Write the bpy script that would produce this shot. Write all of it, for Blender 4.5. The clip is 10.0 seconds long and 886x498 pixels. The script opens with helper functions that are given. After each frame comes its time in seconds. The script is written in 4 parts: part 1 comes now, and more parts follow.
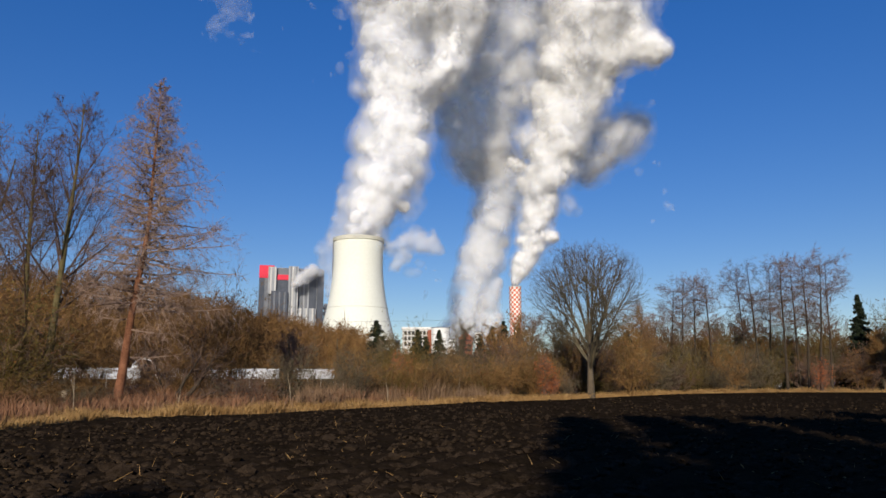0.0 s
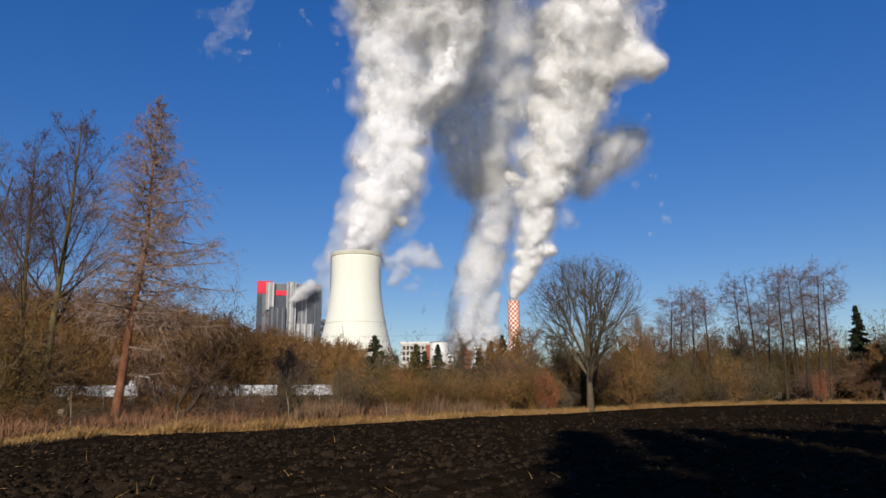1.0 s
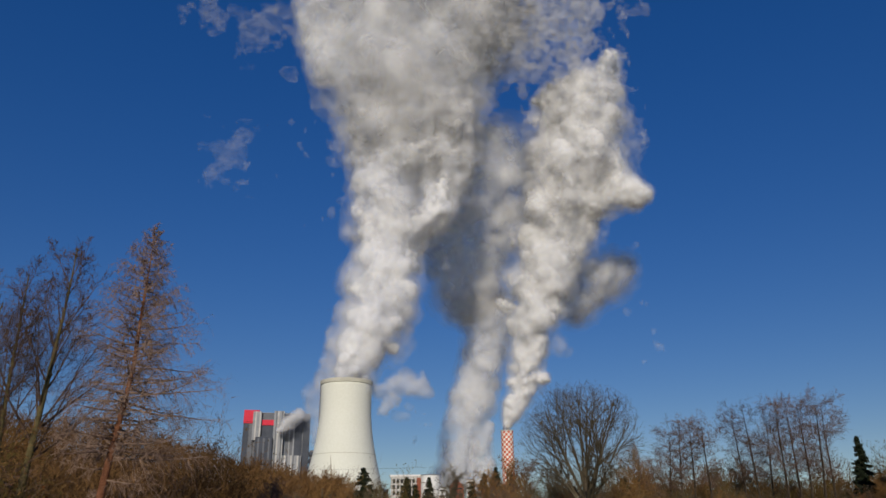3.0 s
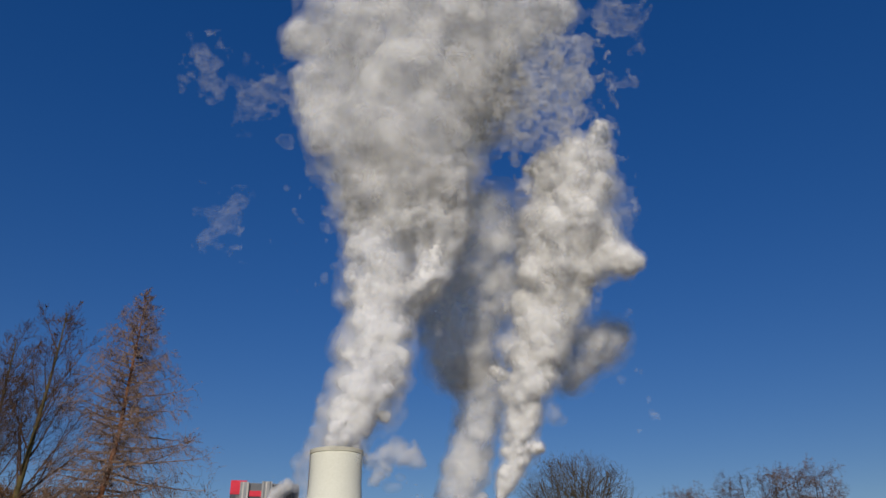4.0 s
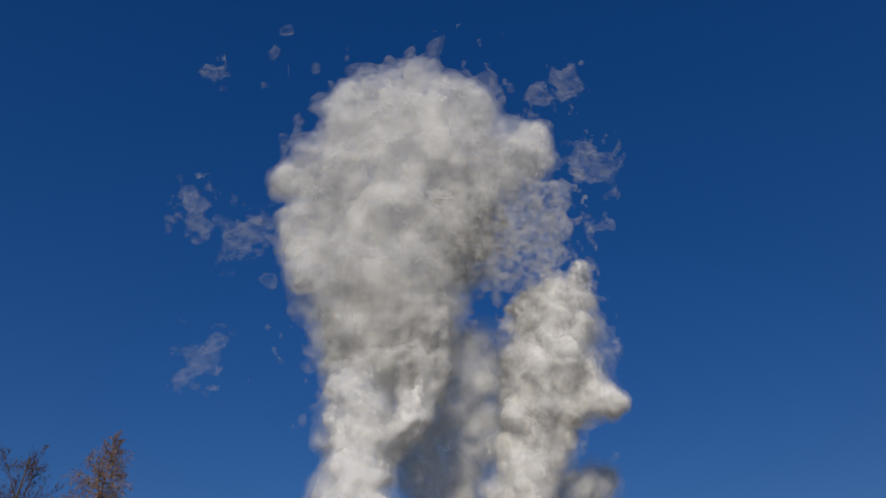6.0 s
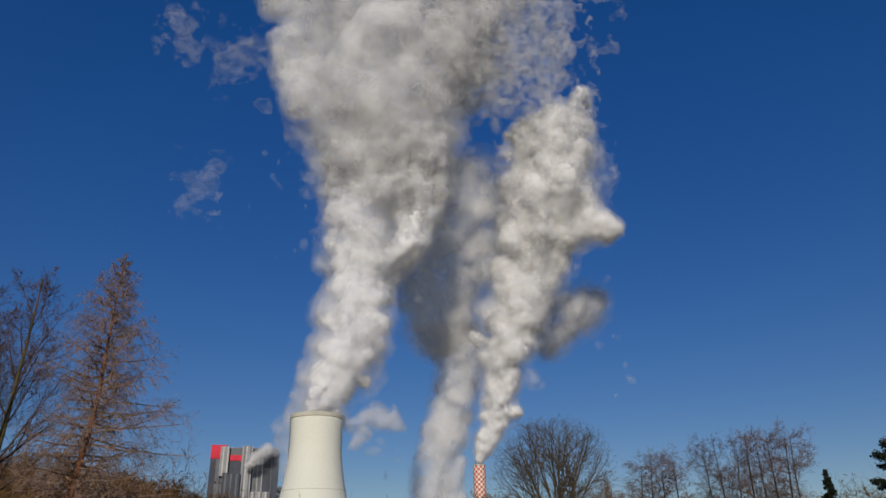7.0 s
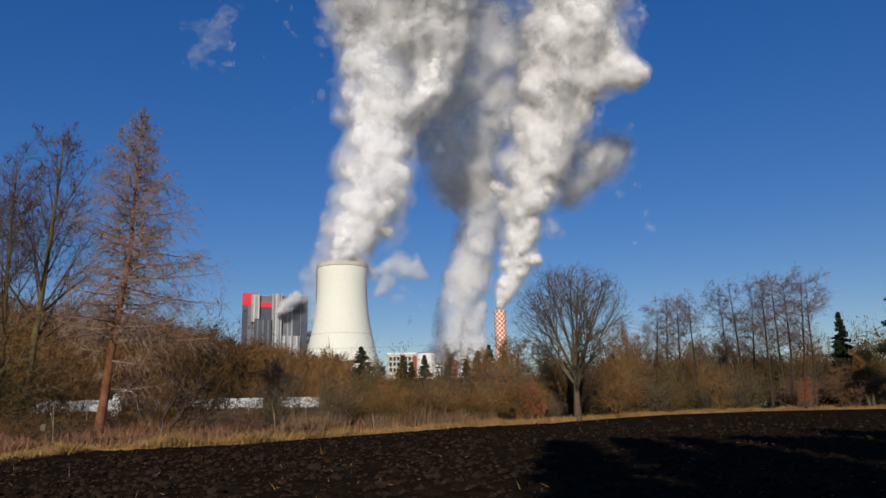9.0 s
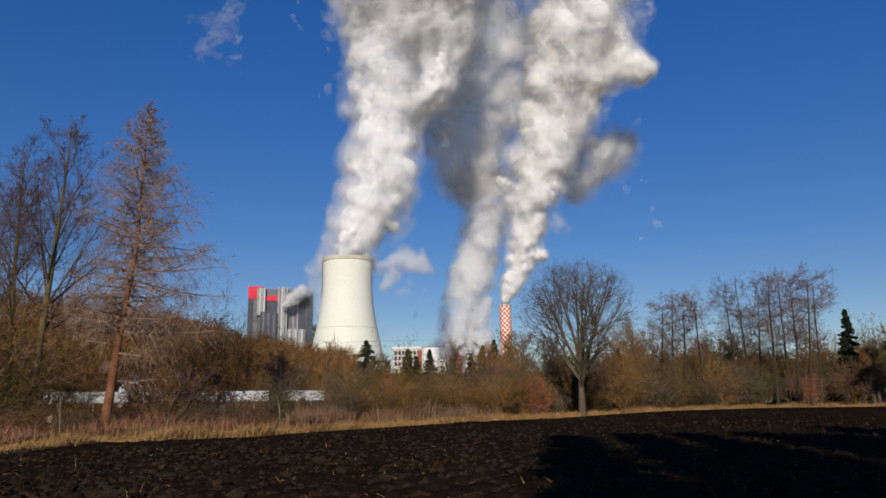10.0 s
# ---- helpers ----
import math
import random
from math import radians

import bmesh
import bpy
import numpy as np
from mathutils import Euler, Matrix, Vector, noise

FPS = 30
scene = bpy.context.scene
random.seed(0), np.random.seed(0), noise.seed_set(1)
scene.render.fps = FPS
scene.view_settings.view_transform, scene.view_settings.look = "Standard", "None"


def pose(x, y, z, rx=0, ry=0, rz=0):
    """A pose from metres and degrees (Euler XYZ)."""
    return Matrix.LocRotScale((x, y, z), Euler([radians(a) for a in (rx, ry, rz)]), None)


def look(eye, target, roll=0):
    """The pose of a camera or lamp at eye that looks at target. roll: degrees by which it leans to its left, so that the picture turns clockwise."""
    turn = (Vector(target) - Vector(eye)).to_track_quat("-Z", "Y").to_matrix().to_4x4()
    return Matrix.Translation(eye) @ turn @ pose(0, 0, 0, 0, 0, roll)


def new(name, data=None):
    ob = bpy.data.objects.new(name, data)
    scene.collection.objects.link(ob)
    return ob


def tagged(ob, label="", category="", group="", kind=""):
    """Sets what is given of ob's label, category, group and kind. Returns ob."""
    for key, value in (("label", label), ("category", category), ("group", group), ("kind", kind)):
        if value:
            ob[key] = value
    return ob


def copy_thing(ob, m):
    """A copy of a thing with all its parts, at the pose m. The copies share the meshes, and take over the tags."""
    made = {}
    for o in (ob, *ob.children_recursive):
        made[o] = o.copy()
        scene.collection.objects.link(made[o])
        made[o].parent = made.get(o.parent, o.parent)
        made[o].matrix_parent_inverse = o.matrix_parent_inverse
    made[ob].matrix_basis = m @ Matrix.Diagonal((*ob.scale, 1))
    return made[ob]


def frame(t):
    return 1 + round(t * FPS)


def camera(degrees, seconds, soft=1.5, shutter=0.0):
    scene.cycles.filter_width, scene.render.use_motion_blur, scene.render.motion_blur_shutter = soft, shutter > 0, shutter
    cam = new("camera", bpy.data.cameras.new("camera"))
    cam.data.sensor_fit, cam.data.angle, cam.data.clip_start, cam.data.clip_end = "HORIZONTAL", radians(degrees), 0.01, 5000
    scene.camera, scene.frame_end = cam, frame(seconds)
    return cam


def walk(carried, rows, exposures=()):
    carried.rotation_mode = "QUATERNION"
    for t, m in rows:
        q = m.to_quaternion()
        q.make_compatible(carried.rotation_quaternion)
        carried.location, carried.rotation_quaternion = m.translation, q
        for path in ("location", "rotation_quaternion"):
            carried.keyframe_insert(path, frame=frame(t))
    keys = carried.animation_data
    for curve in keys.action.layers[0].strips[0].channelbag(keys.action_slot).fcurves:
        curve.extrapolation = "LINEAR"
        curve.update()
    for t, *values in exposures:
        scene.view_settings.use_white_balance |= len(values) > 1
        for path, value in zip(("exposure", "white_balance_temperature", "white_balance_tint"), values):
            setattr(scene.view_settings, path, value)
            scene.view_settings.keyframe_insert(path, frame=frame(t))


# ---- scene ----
# ---------- camera: it stands on the edge of a ploughed field and tilts up and down ----------
EYE = (0.0, 0.0, 1.6)
cam = camera(62.2, 10.0, soft=1.6)
# seconds, yaw, pitch, roll
TURNS = (
    (0.0, 0.00, 10.00, 0.00), (0.5, -0.02, 10.32, 0.36), (1.0, -0.08, 11.12, 0.49), (1.5, -0.24, 12.33, 0.45),
    (2.0, -0.38, 15.35, 0.53), (2.5, -0.49, 18.48, 0.56), (4.0, -1.30, 26.13, 0.53), (4.5, -1.61, 29.63, 0.58),
    (5.0, -2.07, 33.07, 0.77), (5.2, -2.18, 34.61, 0.9), (5.75, -2.45, 37.2, 1.1), (6.3, -2.66, 34.85, 1.1),
    (6.5, -2.70, 31.18, 1.1), (7.0, -2.79, 23.49, 1.02), (7.5, -2.33, 18.29, 1.13), (8.0, -1.83, 14.84, 1.27),
    (8.5, -1.42, 12.82, 1.19), (9.0, -1.06, 11.91, 1.16), (9.5, -0.81, 11.62, 1.03), (10.0, -0.70, 11.49, 0.74),
)
STOPS = ((0.0, -0.06), (1.0, -0.15), (1.5, -0.34), (2.0, -0.5), (2.5, -0.65), (4.5, -0.75), (5.75, -0.85), (6.5, -0.8), (7.5, -0.75), (8.0, -0.65), (8.5, -0.45), (9.0, -0.38), (10.0, -0.34))
scene.cycles.transparent_max_bounces = 32      # the steam is made of many thin veils
walk(cam, [(t, pose(*EYE, 90 + p, r, y)) for t, y, p, r in TURNS], STOPS)

# ---------- light: low winter sun from behind, clear sky ----------
SUN_AZ, SUN_EL = 187.0, 20.0      # degrees clockwise from the view, degrees above the horizon
sun_way = Vector((math.sin(radians(SUN_AZ)) * math.cos(radians(SUN_EL)), math.cos(radians(SUN_AZ)) * math.cos(radians(SUN_EL)), math.sin(radians(SUN_EL))))
world = bpy.data.worlds.new("sky")
scene.world = world
world.use_nodes = True
wn = world.node_tree
wn.nodes.clear()
sky = wn.nodes.new("ShaderNodeTexSky")
sky.sky_type = "NISHITA"
sky.sun_disc = False
sky.sun_elevation, sky.sun_rotation = radians(SUN_EL), radians(SUN_AZ)
sky.air_density, sky.dust_density, sky.ozone_density, sky.altitude = 1.0, 0.0, 4.0, 200
back = wn.nodes.new("ShaderNodeBackground")
back.inputs["Strength"].default_value = 0.183
wout = wn.nodes.new("ShaderNodeOutputWorld")
tone = wn.nodes.new("ShaderNodeHueSaturation")
tone.inputs["Hue"].default_value, tone.inputs["Saturation"].default_value = 0.523, 1.56
even = wn.nodes.new("ShaderNodeGamma")
even.inputs["Gamma"].default_value = 0.67
wn.links.new(sky.outputs[0], even.inputs["Color"])
wn.links.new(even.outputs[0], tone.inputs["Color"])
wn.links.new(tone.outputs[0], back.inputs[0])
wn.links.new(back.outputs[0], wout.inputs[0])
sun_data = bpy.data.lights.new("sun", "SUN")
sun_data.energy, sun_data.angle, sun_data.color = 5.0, radians(0.53), (1.0, 0.9, 0.76)
sun = new("sun", sun_data)
sun.matrix_world = look(sun_way * 300, (0, 0, 0))


# ---------- materials ----------
def material(name, dark, light, scale=2.0, rough=0.85, bump=0.0, vary=0.0, fine=8.0, metal=0.0, low=0.35, high=0.65, sheen=0.12):
    """Two colours mixed by noise at two scales, with relief and variation from object to object."""
    m = bpy.data.materials.new(name)
    m.use_nodes = True
    nt = m.node_tree
    b = nt.nodes["Principled BSDF"]
    b.inputs["Roughness"].default_value = rough
    b.inputs["Metallic"].default_value = metal
    b.inputs["Specular IOR Level"].default_value = sheen
    co = nt.nodes.new("ShaderNodeTexCoord")
    big, small = nt.nodes.new("ShaderNodeTexNoise"), nt.nodes.new("ShaderNodeTexNoise")
    big.inputs["Scale"].default_value, small.inputs["Scale"].default_value = scale, scale * fine
    big.inputs["Detail"].default_value = small.inputs["Detail"].default_value = 4
    add = nt.nodes.new("ShaderNodeMath")
    add.operation = "MULTIPLY_ADD"
    add.inputs[1].default_value = 0.5
    half = nt.nodes.new("ShaderNodeMath")
    half.operation = "MULTIPLY"
    half.inputs[1].default_value = 0.5
    ramp = nt.nodes.new("ShaderNodeMapRange")
    ramp.inputs["From Min"].default_value, ramp.inputs["From Max"].default_value = low, high
    mix = nt.nodes.new("ShaderNodeMix")
    mix.data_type = "RGBA"
    mix.inputs["A"].default_value, mix.inputs["B"].default_value = (*dark, 1), (*light, 1)
    for n in (big, small):
        nt.links.new(co.outputs["Object"], n.inputs["Vector"])
    nt.links.new(small.outputs["Fac"], half.inputs[0])
    nt.links.new(big.outputs["Fac"], add.inputs[0])
    nt.links.new(half.outputs[0], add.inputs[2])
    nt.links.new(add.outputs[0], ramp.inputs["Value"])
    nt.links.new(ramp.outputs[0], mix.inputs["Factor"])
    colour = mix.outputs["Result"]
    if vary:
        info, hsv = nt.nodes.new("ShaderNodeObjectInfo"), nt.nodes.new("ShaderNodeHueSaturation")
        span = nt.nodes.new("ShaderNodeMapRange")
        span.inputs["To Min"].default_value, span.inputs["To Max"].default_value = 1 - vary, 1 + vary
        nt.links.new(info.outputs["Random"], span.inputs["Value"])
        nt.links.new(span.outputs[0], hsv.inputs["Value"])
        nt.links.new(colour, hsv.inputs["Color"])
        colour = hsv.outputs["Color"]
    nt.links.new(colour, b.inputs["Base Color"])
    if bump:
        bn = nt.nodes.new("ShaderNodeBump")
        bn.inputs["Strength"].default_value = bump
        nt.links.new(add.outputs[0], bn.inputs["Height"])
        nt.links.new(bn.outputs[0], b.inputs["Normal"])
    return m


SOIL = material("ploughed_soil", (0.010, 0.007, 0.004), (0.031, 0.021, 0.013), 0.9, 0.95, 0.35, fine=14, sheen=0.0)
CLOD = material("soil_clod", (0.012, 0.008, 0.005), (0.043, 0.030, 0.020), 6, 0.95, 0.5, sheen=0.0)
STRAW = material("dry_grass", (0.215, 0.117, 0.041), (0.450, 0.283, 0.113), 0.6, 0.8)
REED = material("dry_reed", (0.111, 0.068, 0.038), (0.281, 0.178, 0.106), 0.8, 0.8)
WEED = material("dry_weed", (0.13, 0.058, 0.03), (0.30, 0.16, 0.09), 0.5, 0.85)
BARK = material("grey_bark", (0.05, 0.038, 0.026), (0.15, 0.115, 0.075), 3, 0.9, 0.6)
DARK_BARK = material("dark_bark", (0.022, 0.017, 0.012), (0.075, 0.055, 0.038), 3, 0.9, 0.6)
OLIVE_BARK = material("olive_bark", (0.06, 0.05, 0.022), (0.17, 0.14, 0.065), 3, 0.9, 0.6)
LARCH_BARK = material("larch_bark", (0.101, 0.040, 0.020), (0.259, 0.119, 0.066), 2.5, 0.9, 0.6)
LARCH_TWIG = material("larch_twig", (0.138, 0.091, 0.067), (0.386, 0.269, 0.203), 1.2, 0.85)
TWIG = material("brown_twig", (0.069, 0.045, 0.033), (0.213, 0.140, 0.103), 1.0, 0.85, vary=0.25)
GREY_TWIG = material("grey_twig", (0.055, 0.044, 0.027), (0.16, 0.13, 0.08), 1.0, 0.85, vary=0.15)
THICKET = material("thicket_twig", (0.103, 0.058, 0.020), (0.281, 0.156, 0.058), 0.7, 0.85, vary=0.35)
OLIVE = material("olive_thicket", (0.065, 0.047, 0.014), (0.166, 0.118, 0.033), 0.7, 0.85, vary=0.3)
RUST = material("rust_leaf", (0.095, 0.034, 0.013), (0.245, 0.095, 0.032), 1.2, 0.8, vary=0.25)
ORANGE = material("orange_leaf", (0.28, 0.07, 0.02), (0.55, 0.17, 0.05), 2, 0.8)
NEEDLE = material("spruce_needle", (0.008, 0.013, 0.008), (0.03, 0.04, 0.02), 1.5, 0.7)
WOODS = material("hill_wood", (0.074, 0.041, 0.016), (0.216, 0.116, 0.044), 0.05, 0.9, fine=6)
GROUND = material("rough_grass", (0.055, 0.030, 0.012), (0.143, 0.081, 0.033), 0.15, 0.95, 0.3, fine=20)
SHELL = material("tower_concrete", (0.720, 0.727, 0.626), (0.783, 0.791, 0.699), 0.02, 0.8, fine=20)
RIM = material("tower_rim", (0.50, 0.49, 0.40), (0.60, 0.58, 0.48), 0.1, 0.8)
RED = material("red_cladding", (0.58, 0.03, 0.06), (0.70, 0.045, 0.08), 0.1, 0.5)
SILVER = material("silver_cladding", (0.25, 0.265, 0.285), (0.36, 0.37, 0.385), 0.08, 0.6)
MIDGREY = material("grey_cladding", (0.12, 0.13, 0.15), (0.18, 0.19, 0.21), 0.08, 0.6)
DARKGREY = material("dark_cladding", (0.055, 0.065, 0.085), (0.09, 0.10, 0.125), 0.08, 0.6)
WHITE = material("white_paint", (0.70, 0.70, 0.68), (0.82, 0.82, 0.80), 0.2, 0.6)
PALE = material("pale_concrete", (0.45, 0.44, 0.42), (0.60, 0.59, 0.56), 0.1, 0.8)
FENCE = material("fence_concrete", (0.42, 0.43, 0.44), (0.62, 0.63, 0.64), 0.5, 0.8)
BRICK = material("brick_red", (0.22, 0.07, 0.045), (0.32, 0.11, 0.07), 0.2, 0.85)
CHECK_RED = material("chimney_red", (0.50, 0.10, 0.05), (0.62, 0.15, 0.08), 0.1, 0.7)
CHECK_WHITE = material("chimney_white", (0.72, 0.68, 0.62), (0.82, 0.78, 0.72), 0.1, 0.7)
GLASS = material("dark_glass", (0.03, 0.035, 0.04), (0.05, 0.055, 0.06), 1, 0.15)
WOOD_POST = material("weathered_wood", (0.25, 0.19, 0.12), (0.42, 0.34, 0.24), 4, 0.9, 0.4)
WIRE = material("cable_metal", (0.10, 0.10, 0.11), (0.16, 0.16, 0.17), 1, 0.5, metal=0.6)


def steam_material(name, tone, through_light, cover=1.0, patch=60.0):
    """Wet steam: bright and rough, lets part of the light through; veils of it are thinner in patches."""
    m = bpy.data.materials.new(name)
    m.use_nodes = True
    nt = m.node_tree
    nt.nodes.clear()
    out = nt.nodes.new("ShaderNodeOutputMaterial")
    dif, tra, mix = nt.nodes.new("ShaderNodeBsdfDiffuse"), nt.nodes.new("ShaderNodeBsdfTranslucent"), nt.nodes.new("ShaderNodeMixShader")
    dif.inputs["Color"].default_value = tra.inputs["Color"].default_value = (*tone, 1)
    mix.inputs[0].default_value = through_light
    nt.links.new(dif.outputs[0], mix.inputs[1])
    nt.links.new(tra.outputs[0], mix.inputs[2])
    if cover < 1:
        clear, veil = nt.nodes.new("ShaderNodeBsdfTransparent"), nt.nodes.new("ShaderNodeMixShader")
        co, wisps, span = nt.nodes.new("ShaderNodeTexCoord"), nt.nodes.new("ShaderNodeTexNoise"), nt.nodes.new("ShaderNodeMapRange")
        wisps.inputs["Scale"].default_value, wisps.inputs["Detail"].default_value = 1 / patch, 5
        span.inputs["From Min"].default_value, span.inputs["From Max"].default_value = 0.32, 0.68
        span.inputs["To Min"].default_value, span.inputs["To Max"].default_value = 0.0, cover * 1.5
        nt.links.new(co.outputs["Object"], wisps.inputs["Vector"])
        nt.links.new(wisps.outputs["Fac"], span.inputs["Value"])
        nt.links.new(span.outputs[0], veil.inputs[0])
        nt.links.new(clear.outputs[0], veil.inputs[1])
        nt.links.new(mix.outputs[0], veil.inputs[2])
        mix = veil
    nt.links.new(mix.outputs[0], out.inputs["Surface"])
    return m


VEILS = [steam_material("vapour_veil", (0.96, 0.96, 0.96), 0.5, c, p) for c, p in ((0.07, 22), (0.12, 35), (0.20, 50), (0.34, 70))]
VEILS.append(steam_material("steam", (0.96, 0.96, 0.96), 0.22))
VEILS.append(steam_material("faint_vapour", (0.96, 0.96, 0.96), 0.5, 0.02, 45))


# ---------- mesh helpers ----------
def polar(az, dist, z=0.0):
    """A place by its bearing in degrees clockwise from the view and its distance on the plan."""
    return Vector((dist * math.sin(radians(az)), dist * math.cos(radians(az)), z))


def mesh_of(name, verts, faces, mats, index=None, smooth=False):
    """A mesh from arrays: faces all with the same number of corners."""
    me = bpy.data.meshes.new(name)
    verts, faces = np.asarray(verts, np.float32), np.asarray(faces, np.int32)
    n, k = faces.shape
    me.vertices.add(len(verts))
    me.vertices.foreach_set("co", verts.ravel())
    me.loops.add(n * k)
    me.loops.foreach_set("vertex_index", faces.ravel())
    me.polygons.add(n)
    me.polygons.foreach_set("loop_start", np.arange(0, n * k, k, dtype=np.int32))
    for m in mats:
        me.materials.append(m)
    if index is not None:
        me.polygons.foreach_set("material_index", np.asarray(index, np.int32))
    me.polygons.foreach_set("use_smooth", np.full(n, smooth))
    me.update(calc_edges=True)
    return me


def part(name, bm, mat, parent, label=""):
    """One mesh object under a thing, from a bmesh or a mesh."""
    if isinstance(bm, bpy.types.Mesh):
        me = bm
    else:
        me = bpy.data.meshes.new(name)
        bmesh.ops.recalc_face_normals(bm, faces=bm.faces)
        bm.to_mesh(me)
        bm.free()
    if mat:
        me.materials.append(mat)
    ob = new(name, me)
    ob.parent = parent
    if label:
        tagged(ob, label)
    return ob


def thing(name, place, label, category, group="", kind=""):
    ob = new(name)
    ob.matrix_world = place if isinstance(place, Matrix) else Matrix.Translation(place)
    ob.empty_display_size = 0.2
    return tagged(ob, label, category, group, kind)


def box(bm, x0, x1, y0, y1, z0, z1, bevel=0.0):
    made = bmesh.ops.create_cube(bm, size=1.0, matrix=Matrix.Translation(((x0 + x1) / 2, (y0 + y1) / 2, (z0 + z1) / 2)) @ Matrix.Diagonal((x1 - x0, y1 - y0, z1 - z0, 1)))
    if bevel:
        edges = list({e for v in made["verts"] for e in v.link_edges})
        bmesh.ops.bevel(bm, geom=edges, offset=bevel, segments=1, affect="EDGES")
    return bm


def tubes(segs, sides):
    """Tapered tubes for branch pieces (start, end, radius, radius): vertices and four-cornered faces."""
    a = np.array([[*s[0], *s[1], s[2], s[3]] for s in segs], np.float64)
    p, q, r0, r1 = a[:, 0:3], a[:, 3:6], a[:, 6], a[:, 7]
    d = q - p
    d /= np.maximum(np.linalg.norm(d, axis=1, keepdims=True), 1e-9)
    ref = np.where(np.abs(d[:, 2:3]) < 0.9, np.array([[0, 0, 1.0]]), np.array([[1.0, 0, 0]]))
    u = np.cross(d, ref)
    u /= np.linalg.norm(u, axis=1, keepdims=True)
    w = np.cross(d, u)
    ang = np.arange(sides) * 2 * np.pi / sides
    ring = u[:, None, :] * np.cos(ang)[None, :, None] + w[:, None, :] * np.sin(ang)[None, :, None]
    v = np.concatenate([p[:, None] + ring * r0[:, None, None], q[:, None] + ring * r1[:, None, None]], 1).reshape(-1, 3)
    base = np.arange(len(a))[:, None, None] * 2 * sides
    i = np.arange(sides)
    j = (i + 1) % sides
    f = (base + np.stack([i, j, j + sides, i + sides], 1)[None]).reshape(-1, 4)
    return v, f


def ribbons(segs, rng):
    """Flat twigs that keep their width from piece to piece, two triangles each."""
    a = np.array([[*s[0], *s[1], s[2], s[3]] for s in segs], np.float64)
    p, q = a[:, 0:3], a[:, 3:6]
    side = np.cross(q - p, rng.normal(size=p.shape))
    side /= np.maximum(np.linalg.norm(side, axis=1, keepdims=True), 1e-9)
    v = np.stack([p - side * a[:, 6:7], p + side * a[:, 6:7], q + side * a[:, 7:8], q - side * a[:, 7:8]], 1).reshape(-1, 3)
    base = np.arange(len(a))[:, None] * 4
    return v, np.concatenate([base + [[0, 1, 2]], base + [[0, 2, 3]]])


def slivers(segs, rng):
    """Flat tapering twigs, one triangle each, turned at random."""
    a = np.array([[*s[0], *s[1], s[2]] for s in segs], np.float64)
    p, q, r = a[:, 0:3], a[:, 3:6], a[:, 6:7]
    side = np.cross(q - p, rng.normal(size=p.shape))
    side /= np.maximum(np.linalg.norm(side, axis=1, keepdims=True), 1e-9)
    v = np.stack([p - side * r, p + side * r, q], 1).reshape(-1, 3)
    return v, np.arange(len(v)).reshape(-1, 3)


def flakes(points, size, rng):
    """Small leaves: one bent pair of triangles each, turned at random."""
    n = len(points)
    a, b = rng.normal(size=(n, 3)), rng.normal(size=(n, 3))
    a /= np.linalg.norm(a, axis=1, keepdims=True)
    b -= a * (a * b).sum(1, keepdims=True)
    b /= np.linalg.norm(b, axis=1, keepdims=True)
    s = size * rng.uniform(0.6, 1.4, (n, 1))
    c = np.cross(a, b) * s * 0.3
    v = np.stack([points - a * s, points - b * s * 0.5 + c, points + a * s, points + b * s * 0.5 + c], 1).reshape(-1, 3)
    base = np.arange(n)[:, None] * 4
    return v, np.concatenate([base + [[0, 1, 2]], base + [[0, 2, 3]]])


FLOOR = [0.006]      # thinnest twig of the tree being grown


def grow(out, rng, p, d, length, radius, depth, rule):
    """Adds a branch and its side branches to out[depth] as pieces."""
    steps, wob, lift, first, kids, angle, ratio, thin = rule[depth]
    p, d = np.array(p, float), np.array(d, float)
    piece = length / steps
    spots = sorted(rng.uniform(first, 0.98, kids)) if kids else []
    k = 0
    for s in range(steps):
        d = d + rng.normal(size=3) * wob + np.array([0, 0, lift])
        d /= np.linalg.norm(d)
        q = p + d * piece
        ra, rb = radius * (1 - 0.85 * s / steps), radius * (1 - 0.85 * (s + 1) / steps)
        out[depth].append((p, q, ra, rb))
        while k < len(spots) and spots[k] <= (s + 1) / steps:
            t = spots[k]
            at = p + d * piece * (t * steps - s)
            across = np.cross(d, rng.normal(size=3))
            across /= np.linalg.norm(across)
            a = math.radians(angle * rng.uniform(0.75, 1.25))
            nd = d * math.cos(a) + across * math.sin(a)
            shape = ratio(t) if callable(ratio) else ratio
            grow(out, rng, at, nd, length * shape * rng.uniform(0.75, 1.2), max(ra * thin, FLOOR[0]), depth + 1, rule)
            k += 1
        p = q


